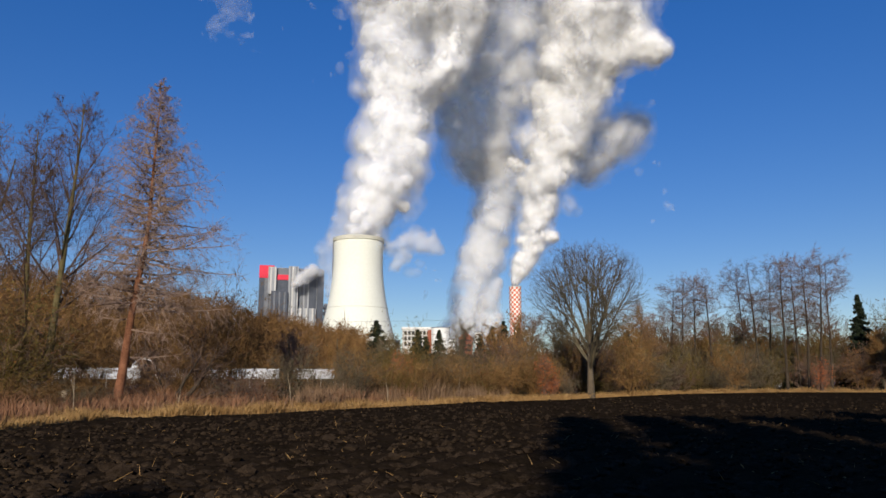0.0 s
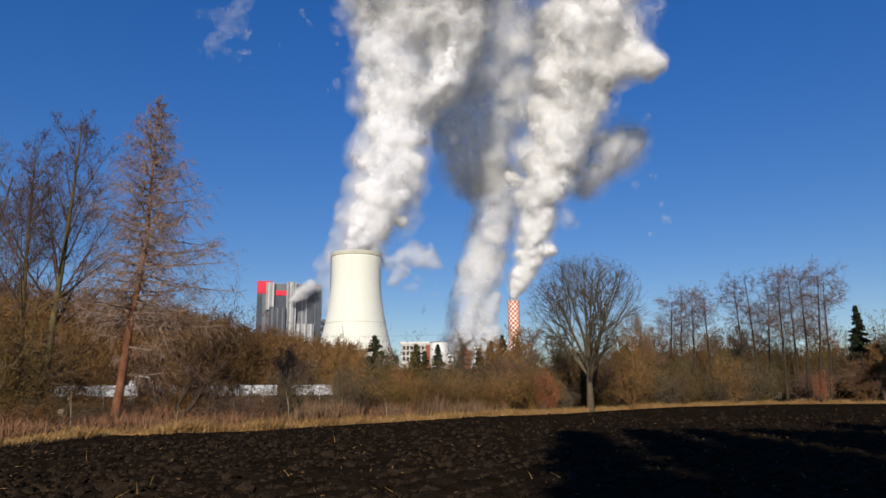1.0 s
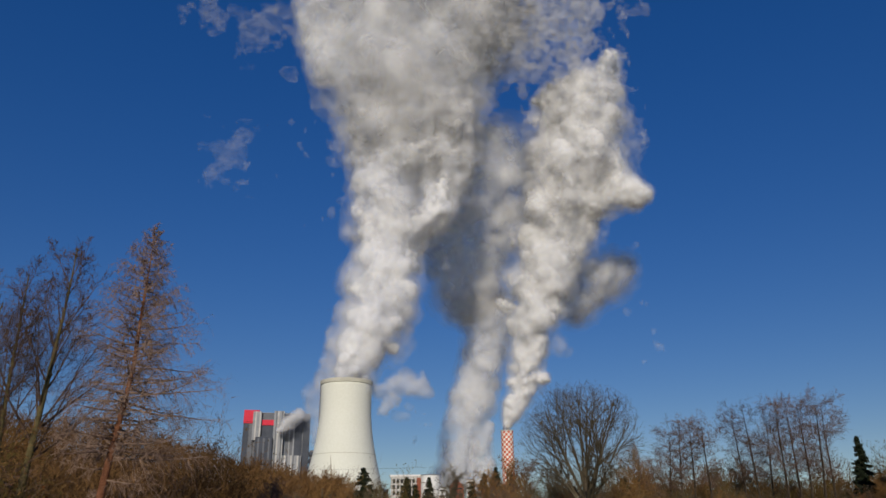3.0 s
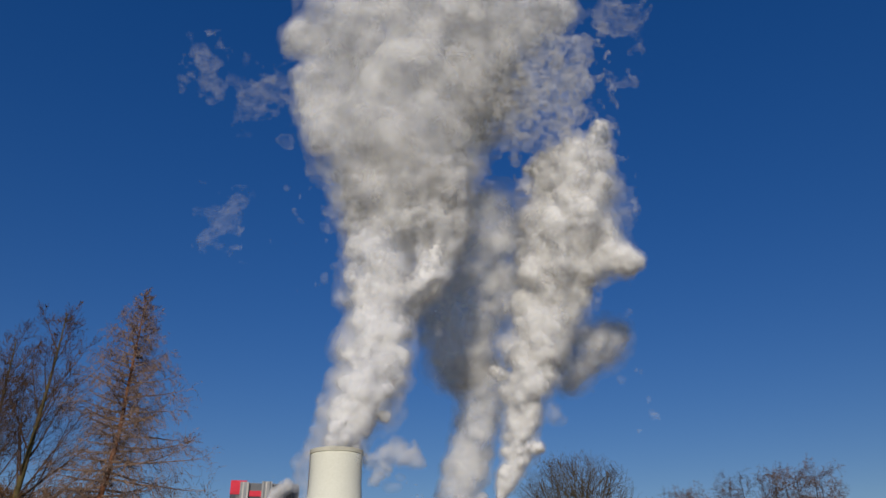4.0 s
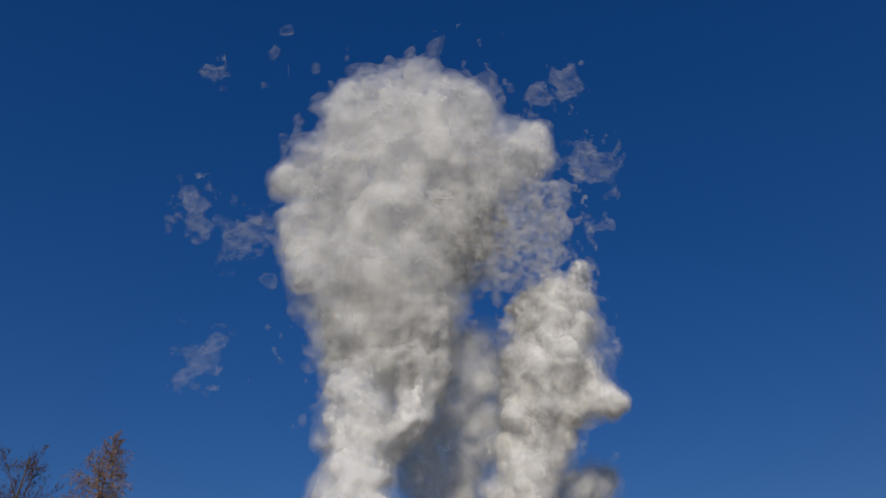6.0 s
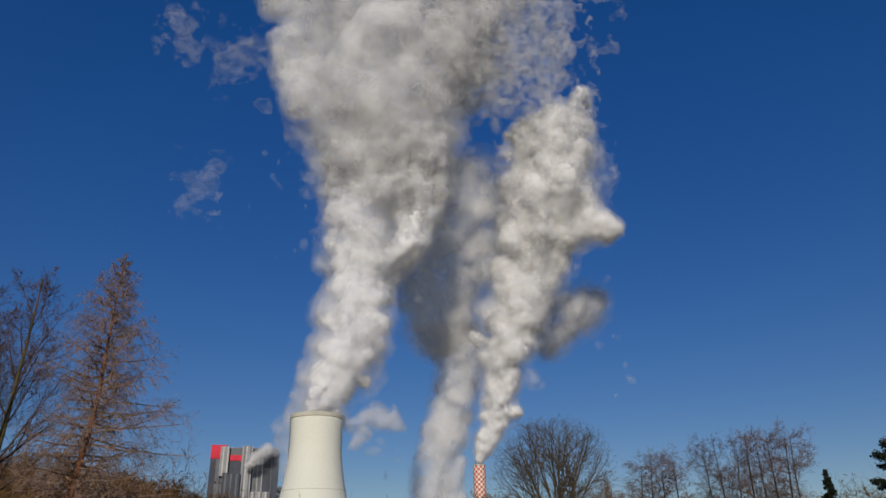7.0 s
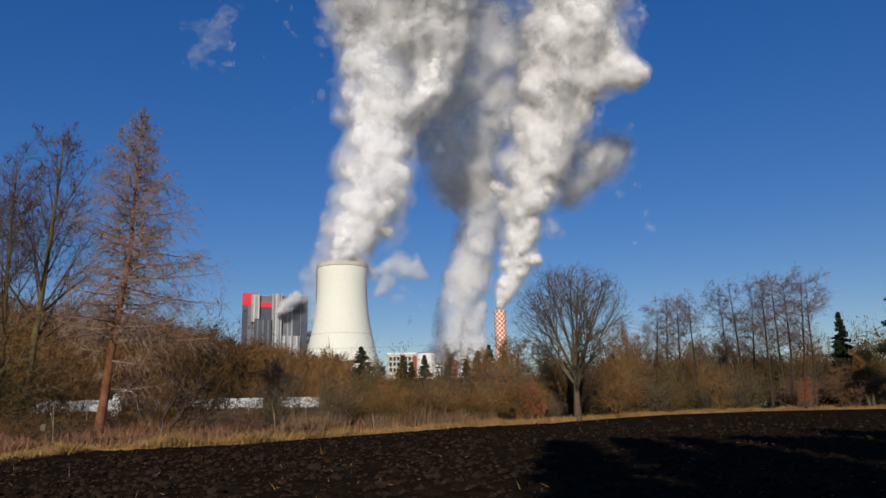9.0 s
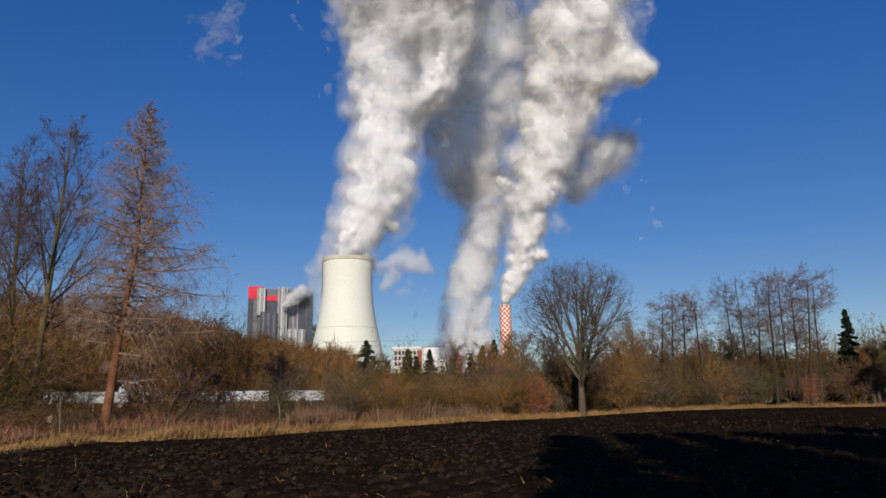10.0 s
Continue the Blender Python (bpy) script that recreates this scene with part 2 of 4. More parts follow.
def tree_parts(root, out, rng, trunk_mat, twig_mat, solid=2, leaves=None, leaf_mat=None, leaf=0.06, stem="trunk"):
    """Meshes for a grown tree: solid lower orders in the trunk, the rest in the crown."""
    v, f = tubes([s for o in out[:1] for s in o], 8)
    base = part(stem, mesh_of(stem, v, f, [trunk_mat], smooth=True), None, root)
    if stem == "stem_clump":
        tagged(base, kind="stuff")
    vs, fs, n = [], [], 0
    for o in out[1:]:
        if not o:
            continue
        thick = [s for s in o if s[2] > 0.02]
        fine = [s for s in o if s[2] <= 0.02]
        if thick:
            v, f = tubes(thick, 4)
            tri = np.concatenate([f[:, [0, 1, 2]], f[:, [0, 2, 3]]])
            vs.append(v), fs.append(tri + n)
            n += len(v)
        if fine:
            v, f = slivers(fine, rng) if stem == "stem_clump" else ribbons(fine, rng)
            vs.append(v), fs.append(f + n)
            n += len(v)
    count = sum(len(f) for f in fs)
    mats, index = [twig_mat], np.zeros(count, int)
    if leaves is not None and len(leaves):
        v, f = flakes(leaves, leaf, rng)
        vs.append(v), fs.append(f + n)
        index = np.concatenate([index, np.ones(len(f), int)])
        mats.append(leaf_mat)
    part("crown", mesh_of("crown", np.concatenate(vs), np.concatenate(fs), mats, index), None, root)
    return root


# ---------- the land: field, verge, wooded hill, far plain ----------
EDGE_AZ = (-180, -90, -45, -30.4, -23.7, -13.3, -3.6, 9.25, 17.4, 24.2, 30.6, 45, 90, 180)
EDGE_R = (60, 40, 24, 27.4, 33, 35.4, 43.5, 57.8, 78.4, 88, 91, 92, 120, 60)


def field_edge(az):
    return np.interp(az, EDGE_AZ, EDGE_R)


def smooth_step(a, b, x):
    t = np.clip((x - a) / (b - a), 0, 1)
    return t * t * (3 - 2 * t)


def land(x, y):
    """Height of the ground."""
    r, az = np.hypot(x, y), np.degrees(np.arctan2(x, y))
    hill = np.interp(az, (-100, -60, -40, -31, -24, -17, -14.4, -10, -7, -2, 4), (0, 20, 33, 31, 28, 22.5, 17.5, 12.5, 9, 3, 0))
    far = np.interp(az, (-60, -30, 8, 18, 30), (6, 28, 26, 6, 3))
    return hill * smooth_step(120, 300, r) * (1 - smooth_step(360, 620, r)) + far * smooth_step(360, 800, r) + 0.3 * smooth_step(60, 120, r)


def build_ground():
    az = np.concatenate([np.arange(-180, -40, 4.0), np.arange(-40, 40, 0.2), np.arange(40, 180, 4.0)])
    edge = field_edge(az)
    s_in = np.concatenate([[0.00002, 0.1], np.geomspace(0.16, 1.0, 165)])
    out_r = np.geomspace(1.01, 60, 90)
    rows = []
    for s in s_in:
        rows.append(edge * s)
    for k in out_r:
        rows.append(edge * (1 - smooth_step(1.0, 8, k)) * k + 75 * k * smooth_step(1.0, 8, k))
    R = np.array(rows)
    X, Y = R * np.sin(np.radians(az)), R * np.cos(np.radians(az))
    Z = land(X, Y)
    inside = len(s_in)
    # furrows run slantwise over the field, broken by clods
    head = math.radians(28)
    across = X * math.cos(head) - Y * math.sin(head)
    rough = np.zeros_like(Z)
    for i in range(inside - 2):
        for j in range(len(az)):
            if abs(az[j]) < 40.5:
                p = Vector((X[i, j], Y[i, j], 0))
                rough[i, j] = 0.05 * noise.fractal(p * 1.9, 0.6, 2.1, 3) + 0.05 * noise.noise(p * 0.11) * 2
    fade = np.ones(len(R))
    fade[inside - 2:] = 0
    Z += (0.055 * np.sin(across * 2 * math.pi / 0.85) * (0.6 + 3 * np.abs(rough)) + rough) * fade[:, None]
    n, m = R.shape
    verts = np.stack([X, Y, Z], 2).reshape(-1, 3)
    i, j = np.meshgrid(np.arange(n - 1), np.arange(m), indexing="ij")
    jj = (j + 1) % m
    faces = np.stack([i * m + j, i * m + jj, (i + 1) * m + jj, (i + 1) * m + j], 2)
    index = np.where(i < inside - 1, 0, 1).ravel()
    faces = faces.reshape(-1, 4)[:, ::-1]
    me = mesh_of("ground", verts, faces, [SOIL, GROUND], index, smooth=True)
    return tagged(new("ground", me), "dark ploughed field running up to rough straw-coloured grass and hills", "ground", kind="structure")


build_ground()


def build_clods():
    rng = np.random.default_rng(5)
    bm = bmesh.new()
    bmesh.ops.create_icosphere(bm, subdivisions=1, radius=1)
    tv = np.array([v.co for v in bm.verts])
    tf = np.array([[v.index for v in f.verts] for f in bm.faces])
    bm.free()
    n = 9500
    az = rng.uniform(-36, 36, n)
    r = 8.5 * (field_edge(az) * 0.98 / 8.5) ** (rng.uniform(0, 1, n) ** 1.3)
    size = rng.gamma(2.0, 0.016, n) + 0.014
    base = np.stack([r * np.sin(np.radians(az)), r * np.cos(np.radians(az)), np.zeros(n)], 1)
    v = tv[None] * (1 + rng.normal(size=(n, len(tv), 1)) * 0.22) * size[:, None, None] * np.array([1.3, 1.3, 0.8])
    v = v + base[:, None] + np.array([0, 0, 0.03])
    f = tf[None] + np.arange(n)[:, None, None] * len(tv)
    ob = new("soil_clods", mesh_of("soil_clods", v.reshape(-1, 3), f.reshape(-1, 3), [CLOD]))
    tagged(ob, "dark brown clods of turned earth on the field", "soil", kind="stuff")


build_clods()


def build_litter():
    """Pale bits of straw and stubble scattered over the turned soil."""
    rng = np.random.default_rng(6)
    n = 900
    az = rng.uniform(-36, 36, n)
    r = 8.5 * (field_edge(az) * 0.98 / 8.5) ** rng.uniform(0, 1, n)
    p = np.stack([r * np.sin(np.radians(az)), r * np.cos(np.radians(az)), np.full(n, 0.07)], 1)
    d = rng.normal(size=(n, 3)) * [1, 1, 0.55]
    d[:, 2] = np.abs(d[:, 2])
    d *= (rng.gamma(2.0, 0.05, n) / np.linalg.norm(d, axis=1))[:, None]
    v, f = slivers([(a, a + b, 0.006, 0) for a, b in zip(p, d)], rng)
    ob = new("straw_litter", mesh_of("straw_litter", v, f, [STRAW]))
    tagged(ob, "pale bits of straw lying on the dark soil", "straw", kind="stuff")


build_litter()


def blades(name, spots, heights, width, lean, mat, label, rng):
    n = len(spots)
    side = rng.normal(size=(n, 3)) * [1, 1, 0]
    side /= np.linalg.norm(side, axis=1, keepdims=True)
    tip = rng.normal(size=(n, 3)) * [lean, lean, 0] * heights[:, None]
    h = heights[:, None] * np.array([[0, 0, 1.0]])
    w = width * rng.uniform(0.6, 1.4, (n, 1))
    v = np.stack([spots - side * w, spots + side * w, spots + h * 0.6 + tip * 0.35 + side * w * 0.7, spots + h * 0.6 + tip * 0.35 - side * w * 0.7, spots + h + tip], 1)
    base = np.arange(n)[:, None] * 5
    f = np.concatenate([base + [[0, 1, 2]], base + [[0, 2, 3]], base + [[3, 2, 4]]])
    ob = new(name, mesh_of(name, v.reshape(-1, 3), f, [mat]))
    return tagged(ob, label, "grass", kind="stuff")


def build_verge():
    rng = np.random.default_rng(8)
    n = 46000
    az = rng.uniform(-37, 37, n)
    e = field_edge(az)
    r = e * 1.0 + rng.exponential(1.0, n) * np.interp(az, (-37, 0, 10, 20), (2.8, 2.4, 1.6, 1.4)) + 0.05
    xy = np.stack([r * np.sin(np.radians(az)), r * np.cos(np.radians(az))], 1)
    z = land(xy[:, 0], xy[:, 1])
    clump = np.array([noise.noise(Vector((x * 0.5, y * 0.5, 2))) for x, y in xy])
    h = np.clip(rng.uniform(0.1, 0.42, n) * (1 + 1.3 * clump), 0.05, 0.9)
    blades("verge_grass", np.column_stack([xy, z]), h, 0.016, 0.7, STRAW, "straw-coloured dry winter grass along the field edge", rng)
    n = 9000
    az = np.concatenate([rng.uniform(-11, 5, n * 5 // 6), rng.uniform(-33, -11, n // 6)])
    e = field_edge(az)
    r = e + rng.uniform(2.0, 9.0, n)
    xy = np.stack([r * np.sin(np.radians(az)), r * np.cos(np.radians(az))], 1)
    clump = np.array([noise.noise(Vector((x * 0.35, y * 0.35, 7))) for x, y in xy])
    keep = clump > -0.05
    h = (rng.uniform(0.5, 1.4, n) * (0.8 + 0.9 * clump) * np.where(az < -11, 0.6, 1.0))[keep]
    xy = xy[keep]
    weeds = 14000
    wa = rng.uniform(-36, -2, weeds)
    wr = field_edge(wa) + rng.uniform(2.2, 18, weeds)
    wxy = np.stack([wr * np.sin(np.radians(wa)), wr * np.cos(np.radians(wa))], 1)
    tuft = np.array([noise.noise(Vector((x * 0.3, y * 0.3, 4))) for x, y in wxy])
    keep2 = tuft > -0.15
    blades("dry_weeds", np.column_stack([wxy, land(wxy[:, 0], wxy[:, 1])])[keep2], (rng.uniform(0.35, 1.15, weeds) * (0.8 + 0.8 * tuft))[keep2], 0.022, 0.35, WEED, "reddish-brown dry weeds between verge and thicket", rng)
    blades("reed_bed", np.column_stack([xy, land(xy[:, 0], xy[:, 1])]), h, 0.02, 0.2, REED, "pale dry reeds standing in front of the thicket", rng)


build_verge()


# ---------- power station ----------
def lathe(profile, sides, cap=False):
    """A turned surface from (radius, height) pairs."""
    ang = np.arange(sides) * 2 * np.pi / sides
    v = np.array([[r * math.cos(a), r * math.sin(a), z] for r, z in profile for a in ang])
    f = []
    for i in range(len(profile) - 1):
        for k in range(sides):
            f.append((i * sides + k, i * sides + (k + 1) % sides, (i + 1) * sides + (k + 1) % sides, (i + 1) * sides + k))
    return v, np.array(f)


def cooling_tower(place):
    root = thing("cooling_tower", place, "huge pale concrete hyperbolic cooling tower with darker rim", "cooling tower")
    # waist at about four fifths of the height
    H = 152.0

    def radius(z):
        throat, waist = 31.6, 122.0
        c = 86.0 if z < waist else 170.0
        return throat * math.sqrt(1 + ((z - waist) / c) ** 2)
    outer = [(radius(z), z) for z in np.linspace(8, H - 5, 60)]
    v, f = lathe(outer + [(r - 0.9, z) for r, z in reversed(outer)], 128)
    part("shell", mesh_of("shell", v, f, [SHELL], smooth=True), None, root)
    top = radius(H)
    v, f = lathe([(top + 0.1, H - 5), (top + 1.0, H - 4.6), (top + 1.0, H), (top - 1.2, H), (top - 1.2, H - 5)], 128)
    part("rim", mesh_of("rim", v, f, [RIM]), None, root, "darker weathered rim ring")
    v, f = lathe([(radius(62) + 0.05, 61.6), (radius(62) + 0.35, 61.7), (radius(62) + 0.35, 62.1), (radius(62) + 0.05, 62.2)], 128)
    part("ring_joint", mesh_of("ring_joint", v, f, [RIM]), None, root)
    base = radius(8)
    column = None
    for k in range(40):
        a = 2 * math.pi * k / 40
        if column is None:
            v, f = tubes([((0, 0, -2), (-1.2, 2.6, 10.4), 0.55, 0.5), ((0, 0, -2), (-1.2, -2.6, 10.4), 0.55, 0.5)], 8)
            column = mesh_of("column", v, f, [PALE])
        c = part("column", column, None, root)
        c.matrix_local = pose((base + 1.0) * math.cos(a), (base + 1.0) * math.sin(a), 0, 0, 0, math.degrees(a))
    bm = bmesh.new()
    box(bm, -0.6, 0.6, -0.5, 0.5, 100, H + 1.5)
    ladder = part("ladder_shaft", bm, MIDGREY, root, "dark grey ladder shaft up the rim")
    a = math.radians(-168)
    ladder.location = ((radius(122) + 0.9) * math.cos(a), (radius(122) + 0.9) * math.sin(a), 0)
    return root


tower_place = polar(-6.66, 940)
cooling_tower(Vector((tower_place.x, tower_place.y, 27.0)))


def chimney(place):
    root = thing("chimney", place, "tall smokestack with red and white checked top", "chimney")
    H, R = 134.0, 10.1
    sides, rows, cell = 16, 24, 4.0
    low = H - rows * cell
    v, f = lathe([(R * 1.16, -6), (R * 1.08, low * 0.5), (R, low)], 48)
    part("shaft", mesh_of("shaft", v, f, [PALE], smooth=True), None, root)
    # checks alternate round the shaft and stand a little proud of one another
    v, f, index = [], [], []
    for i in range(rows):
        for k in range(sides):
            odd = (i + k) % 2
            rr = R + 0.05 * odd
            n = len(v)
            for a in (k, k + 0.5, k + 1):
                c, s = math.cos(2 * math.pi * a / sides), math.sin(2 * math.pi * a / sides)
                v += [(rr * c, rr * s, low + i * cell), (rr * c, rr * s, low + (i + 1) * cell)]
            f += [(n, n + 2, n + 3, n + 1), (n + 2, n + 4, n + 5, n + 3)]
            index += [odd, odd]
    part("checked_band", mesh_of("checked_band", v, f, [CHECK_WHITE, CHECK_RED], index), None, root, "red and white checked paint")
    v, f = lathe([(R + 0.05, H), (R + 0.6, H), (R + 0.6, H + 1.6), (R - 1.2, H + 1.6), (R - 1.2, H - 8)], 48)
    part("rim", mesh_of("rim", v, f, [PALE]), None, root)
    for dx, dy in ((-3.4, 2), (3.4, 2), (0, -3.6)):
        v, f = lathe([(2.6, 0), (2.6, 9), (2.2, 9), (2.2, 2)], 20)
        flue = part("flue", mesh_of("flue", v, f, [MIDGREY], smooth=True), None, root)
        flue.location = (dx, dy, H - 3)
    return root


c_place = polar(5.64, 1250)
chimney(Vector((c_place.x, c_place.y, 20.5)))


def boiler_house(place):
    """Local x runs along the front, y away from the viewer; heights from its foot."""
    root = thing("boiler_house", place, "tall grey metal-clad boiler house with red bands at the top", "power station")
    k = 0.831      # metres along the front for each step of the drawing grid

    def block(name, a, b, lo, hi, depth, front, mat, label=""):
        bm = bmesh.new()
        box(bm, a * k, b * k, front, front + depth, lo, hi, 0.25)
        return part(name, bm, mat, root, label)

    def ribs(parent, a, b, lo, hi, front, step, mats):
        x, n = a * k, 0
        while x < b * k - 0.4:
            bm = bmesh.new()
            box(bm, x, min(x + step * 0.62, b * k), front - 0.35, front - 0.003, lo, hi)
            part("rib", bm, mats[n % len(mats)], parent)
            x += step
            n += 1
    B = -10
    w = block("main_wall", 8, 109, B, 124.5, 60, 0, MIDGREY)
    ribs(w, 68, 109, 42, 124, 0, 3.1, (SILVER, MIDGREY))
    w = block("stair_tower", 0, 9, B, 109, 42, -2, DARKGREY)
    block("red_head", -0.4, 25, 109.2, 127.5, 44, -2.5, RED, "bright red corner cladding")
    w = block("west_wall", 9, 17, B, 109, 40, -1.6, MIDGREY)
    w = block("light_bay", 15, 29, 86, 125.2, 20, -5.5, SILVER)
    ribs(w, 15, 29, 86, 125, -5.5, 3.0, (SILVER, PALE))
    block("red_band", 30, 58, 107, 114.5, 4, -1.2, RED, "red horizontal band")
    w = block("inset_bay", 30, 58, 86, 106.5, 4, -0.9, DARKGREY)
    w = block("front_block", 21, 49, B, 89.5, 26, -14, DARKGREY, "dark blue-grey block")
    ribs(w, 21, 49, B, 88, -14, 3.6, (DARKGREY, MIDGREY))
    w = block("silver_column", 49.5, 66, B, 126, 30, -9, SILVER)
    ribs(w, 49.5, 66, B, 126, -9, 2.6, (SILVER, MIDGREY, PALE))
    w = block("dark_window", 85, 98, 62, 118, 3, -1.5, DARKGREY, "tall dark glazed strip")
    block("dark_edge", 99, 110.5, 30, 122, 40, -2, DARKGREY)
    w = block("lower_hall", 66.5, 98, B, 66, 20, -6, SILVER)
    ribs(w, 66.5, 98, B, 66, -6, 2.9, (SILVER, PALE, MIDGREY))
    for i in range(4):
        block("platform", 111, 126, 38 + i * 9.5, 43 + i * 9.5, 16, -4, DARKGREY)
    block("platform_core", 112, 124, B, 74, 10, 0, MIDGREY)
    block("roof_plant", 30, 46, 124.5, 126.5, 20, 12, PALE)
    for i in range(9):
        a = 15 + i * 10.2
        bm = bmesh.new()
        box(bm, a * k - 0.1, a * k + 0.1, 1, 1.2, 124.3, 127.4)
        part("mast", bm, MIDGREY, root)
    return root


b_place = polar(-14.15, 1080)
B_ROT = Matrix.Translation((b_place.x, b_place.y, 35.0)) @ pose(0, 0, 0, 0, 0, 11.8)
boiler_house(B_ROT)


def plant_hall(place, turn):
    root = thing("turbine_hall", Matrix.Translation(place) @ pose(0, 0, 0, 0, 0, turn), "low industrial hall with white roof edge and windows", "industrial building")
    bm = bmesh.new()
    box(bm, 0, 44, 0, 30, -8, 41, 0.2)
    part("wall", bm, PALE, root)
    bm = bmesh.new()
    box(bm, -1, 45, -1, 31, 41.004, 43.2, 0.2)
    part("roof", bm, WHITE, root, "white roof edge")
    shared = None
    for i in range(3):
        for j in range(8):
            bm = bmesh.new()
            if shared is None:
                box(bm, 0, 3.4, -0.25, -0.004, 0, 5)
                w = part("window", bm, GLASS, root)
                shared = w.data
            else:
                bm.free()
                w = part("window", shared, None, root)
            w.location = (2.6 + j * 5.1, 0, 18 + i * 7.4)
    bm = bmesh.new()
    box(bm, 34, 43, -4, -0.004, -8, 39, 0.2)
    part("stair_block", bm, BRICK, root, "red-brown stair block")
    return root


p = polar(-3.15, 1000, 27)
plant_hall(p, 1.5)


def storage_silo(place):
    root = thing("storage_silo", place, "wide white cylindrical storage silo", "silo")
    v, f = lathe([(12.4, -8), (12.4, 40.5), (12.8, 40.6), (12.8, 41.6), (0.05, 43)], 64)
    part("drum", mesh_of("drum", v, f, [WHITE], smooth=False), None, root)
    v, f = lathe([(12.9, 41.6), (12.95, 42.7), (12.85, 42.7), (12.8, 41.6)], 64)
    part("railing", mesh_of("railing", v, f, [MIDGREY]), None, root)
    return root


storage_silo(polar(-0.18, 985, 26.0))


def small_block(az, dist, z, w, d, h, mat, label, roof_mat=None, pitch=0.0):
    """A plain block of a building, with window strips and, if wanted, a pitched roof."""
    root = thing("industrial_building", Matrix.Translation(polar(az, dist, z)) @ pose(0, 0, 0, 0, 0, -az), label, "building", "buildings round the power station")
    bm = bmesh.new()
    box(bm, -w / 2, w / 2, 0, d, -8, h, 0.1)
    part("wall", bm, mat, root)
    if pitch:
        bm = bmesh.new()
        vs = [bm.verts.new(c) for c in ((-w / 2 - 0.5, -0.5, h), (w / 2 + 0.5, -0.5, h), (0, -0.5, h + pitch), (-w / 2 - 0.5, d, h), (w / 2 + 0.5, d, h), (0, d, h + pitch))]
        for ids in ((0, 1, 2), (3, 5, 4), (0, 2, 5, 3), (1, 4, 5, 2), (0, 3, 4, 1)):
            bm.faces.new([vs[i] for i in ids])
        part("roof", bm, roof_mat, root)
    else:
        bm = bmesh.new()
        box(bm, -w / 2 - 0.3, w / 2 + 0.3, -0.3, d, h + 0.004, h + 0.8)
        part("roof", bm, roof_mat or MIDGREY, root)
    rows = max(1, int(h // 7))
    for i in range(rows):
        bm = bmesh.new()
        box(bm, -w * 0.4, w * 0.4, -0.2, -0.004, h - 4 - i * 6.5, h - 2 - i * 6.5)
        part("window", bm, GLASS, root)
    return root


small_block(0.72, 960, 26, 8.5, 10, 25, WHITE, "small white block beside the silo")
small_block(1.75, 990, 26, 18, 20, 29, BRICK, "brick-red gabled boiler building", BRICK, 9)
small_block(2.75, 1000, 26, 9, 12, 37, PALE, "pale concrete tower block")
small_block(-3.6, 1010, 26, 10, 14, 26, SILVER, "grey metal shed by the cooling tower")


# ---------- steam ----------
def lattice(shape, cell, wave, rng):
    """Smooth noise from -1 to 1 on a grid of that shape and spacing, for bumps about as wide as wave."""
    out = rng.uniform(-1, 1, [int(n * cell / wave) + 3 for n in shape]).astype(np.float32)
    for axis, n in enumerate(shape):
        at = np.arange(n) * cell / wave + rng.uniform(0, 1)
        i = at.astype(int)
        f = (at - i).astype(np.float32)
        f = (f * f * (3 - 2 * f)).reshape([-1 if k == axis else 1 for k in range(3)])
        out = np.take(out, i, axis) * (1 - f) + np.take(out, i + 1, axis) * f
    return out


def iso_surface(g, cell, origin):
    """The surface on which the field g passes zero: vertices and four-cornered faces turned outwards."""
    inn = g > 0
    mixed = np.zeros([n - 1 for n in g.shape], np.uint8)
    corners = [(a, b, c) for a in (0, 1) for b in (0, 1) for c in (0, 1)]
    cut = [slice(0, -1), slice(1, None)]
    for a, b, c in corners:
        mixed += inn[cut[a], cut[b], cut[c]]
    cells = np.argwhere((mixed > 0) & (mixed < 8))
    index = np.full(mixed.shape, -1, np.int32)
    index[tuple(cells.T)] = np.arange(len(cells))
    val = {k: g[cells[:, 0] + k[0], cells[:, 1] + k[1], cells[:, 2] + k[2]] for k in corners}
    total, count = np.zeros((len(cells), 3), np.float32), np.zeros(len(cells), np.float32)
    for k in corners:
        for axis in range(3):
            if k[axis]:
                continue
            e = tuple(1 if i == axis else k[i] for i in range(3))
            u, v = val[k], val[e]
            cross = (u > 0) != (v > 0)
            t = np.where(cross, u / np.where(cross, u - v, 1), 0)
            spot = np.tile(np.array(k, np.float32), (len(cells), 1))
            spot[:, axis] = t
            total += spot * cross[:, None]
            count += cross
    verts = (cells + total / count[:, None]) * cell + origin
    faces = []
    for axis in range(3):
        b, c = [i for i in range(3) if i != axis]
        lo, hi = [slice(1, -1)] * 3, [slice(1, -1)] * 3
        lo[axis], hi[axis] = slice(0, -1), slice(1, None)
        change = inn[tuple(lo)] != inn[tuple(hi)]
        at = np.argwhere(change)
        start = inn[tuple(lo)][tuple(at.T)]
        at[:, b] += 1
        at[:, c] += 1
        quad = []
        for db, dc in ((-1, -1), (0, -1), (0, 0), (-1, 0)):
            p = at.copy()
            p[:, b] += db
            p[:, c] += dc
            quad.append(index[tuple(p.T)])
        quad = np.stack(quad, 1)
        flip = start if axis != 1 else ~start
        quad[~flip] = quad[~flip][:, ::-1]
        faces.append(quad)
    return verts, np.concatenate(faces)


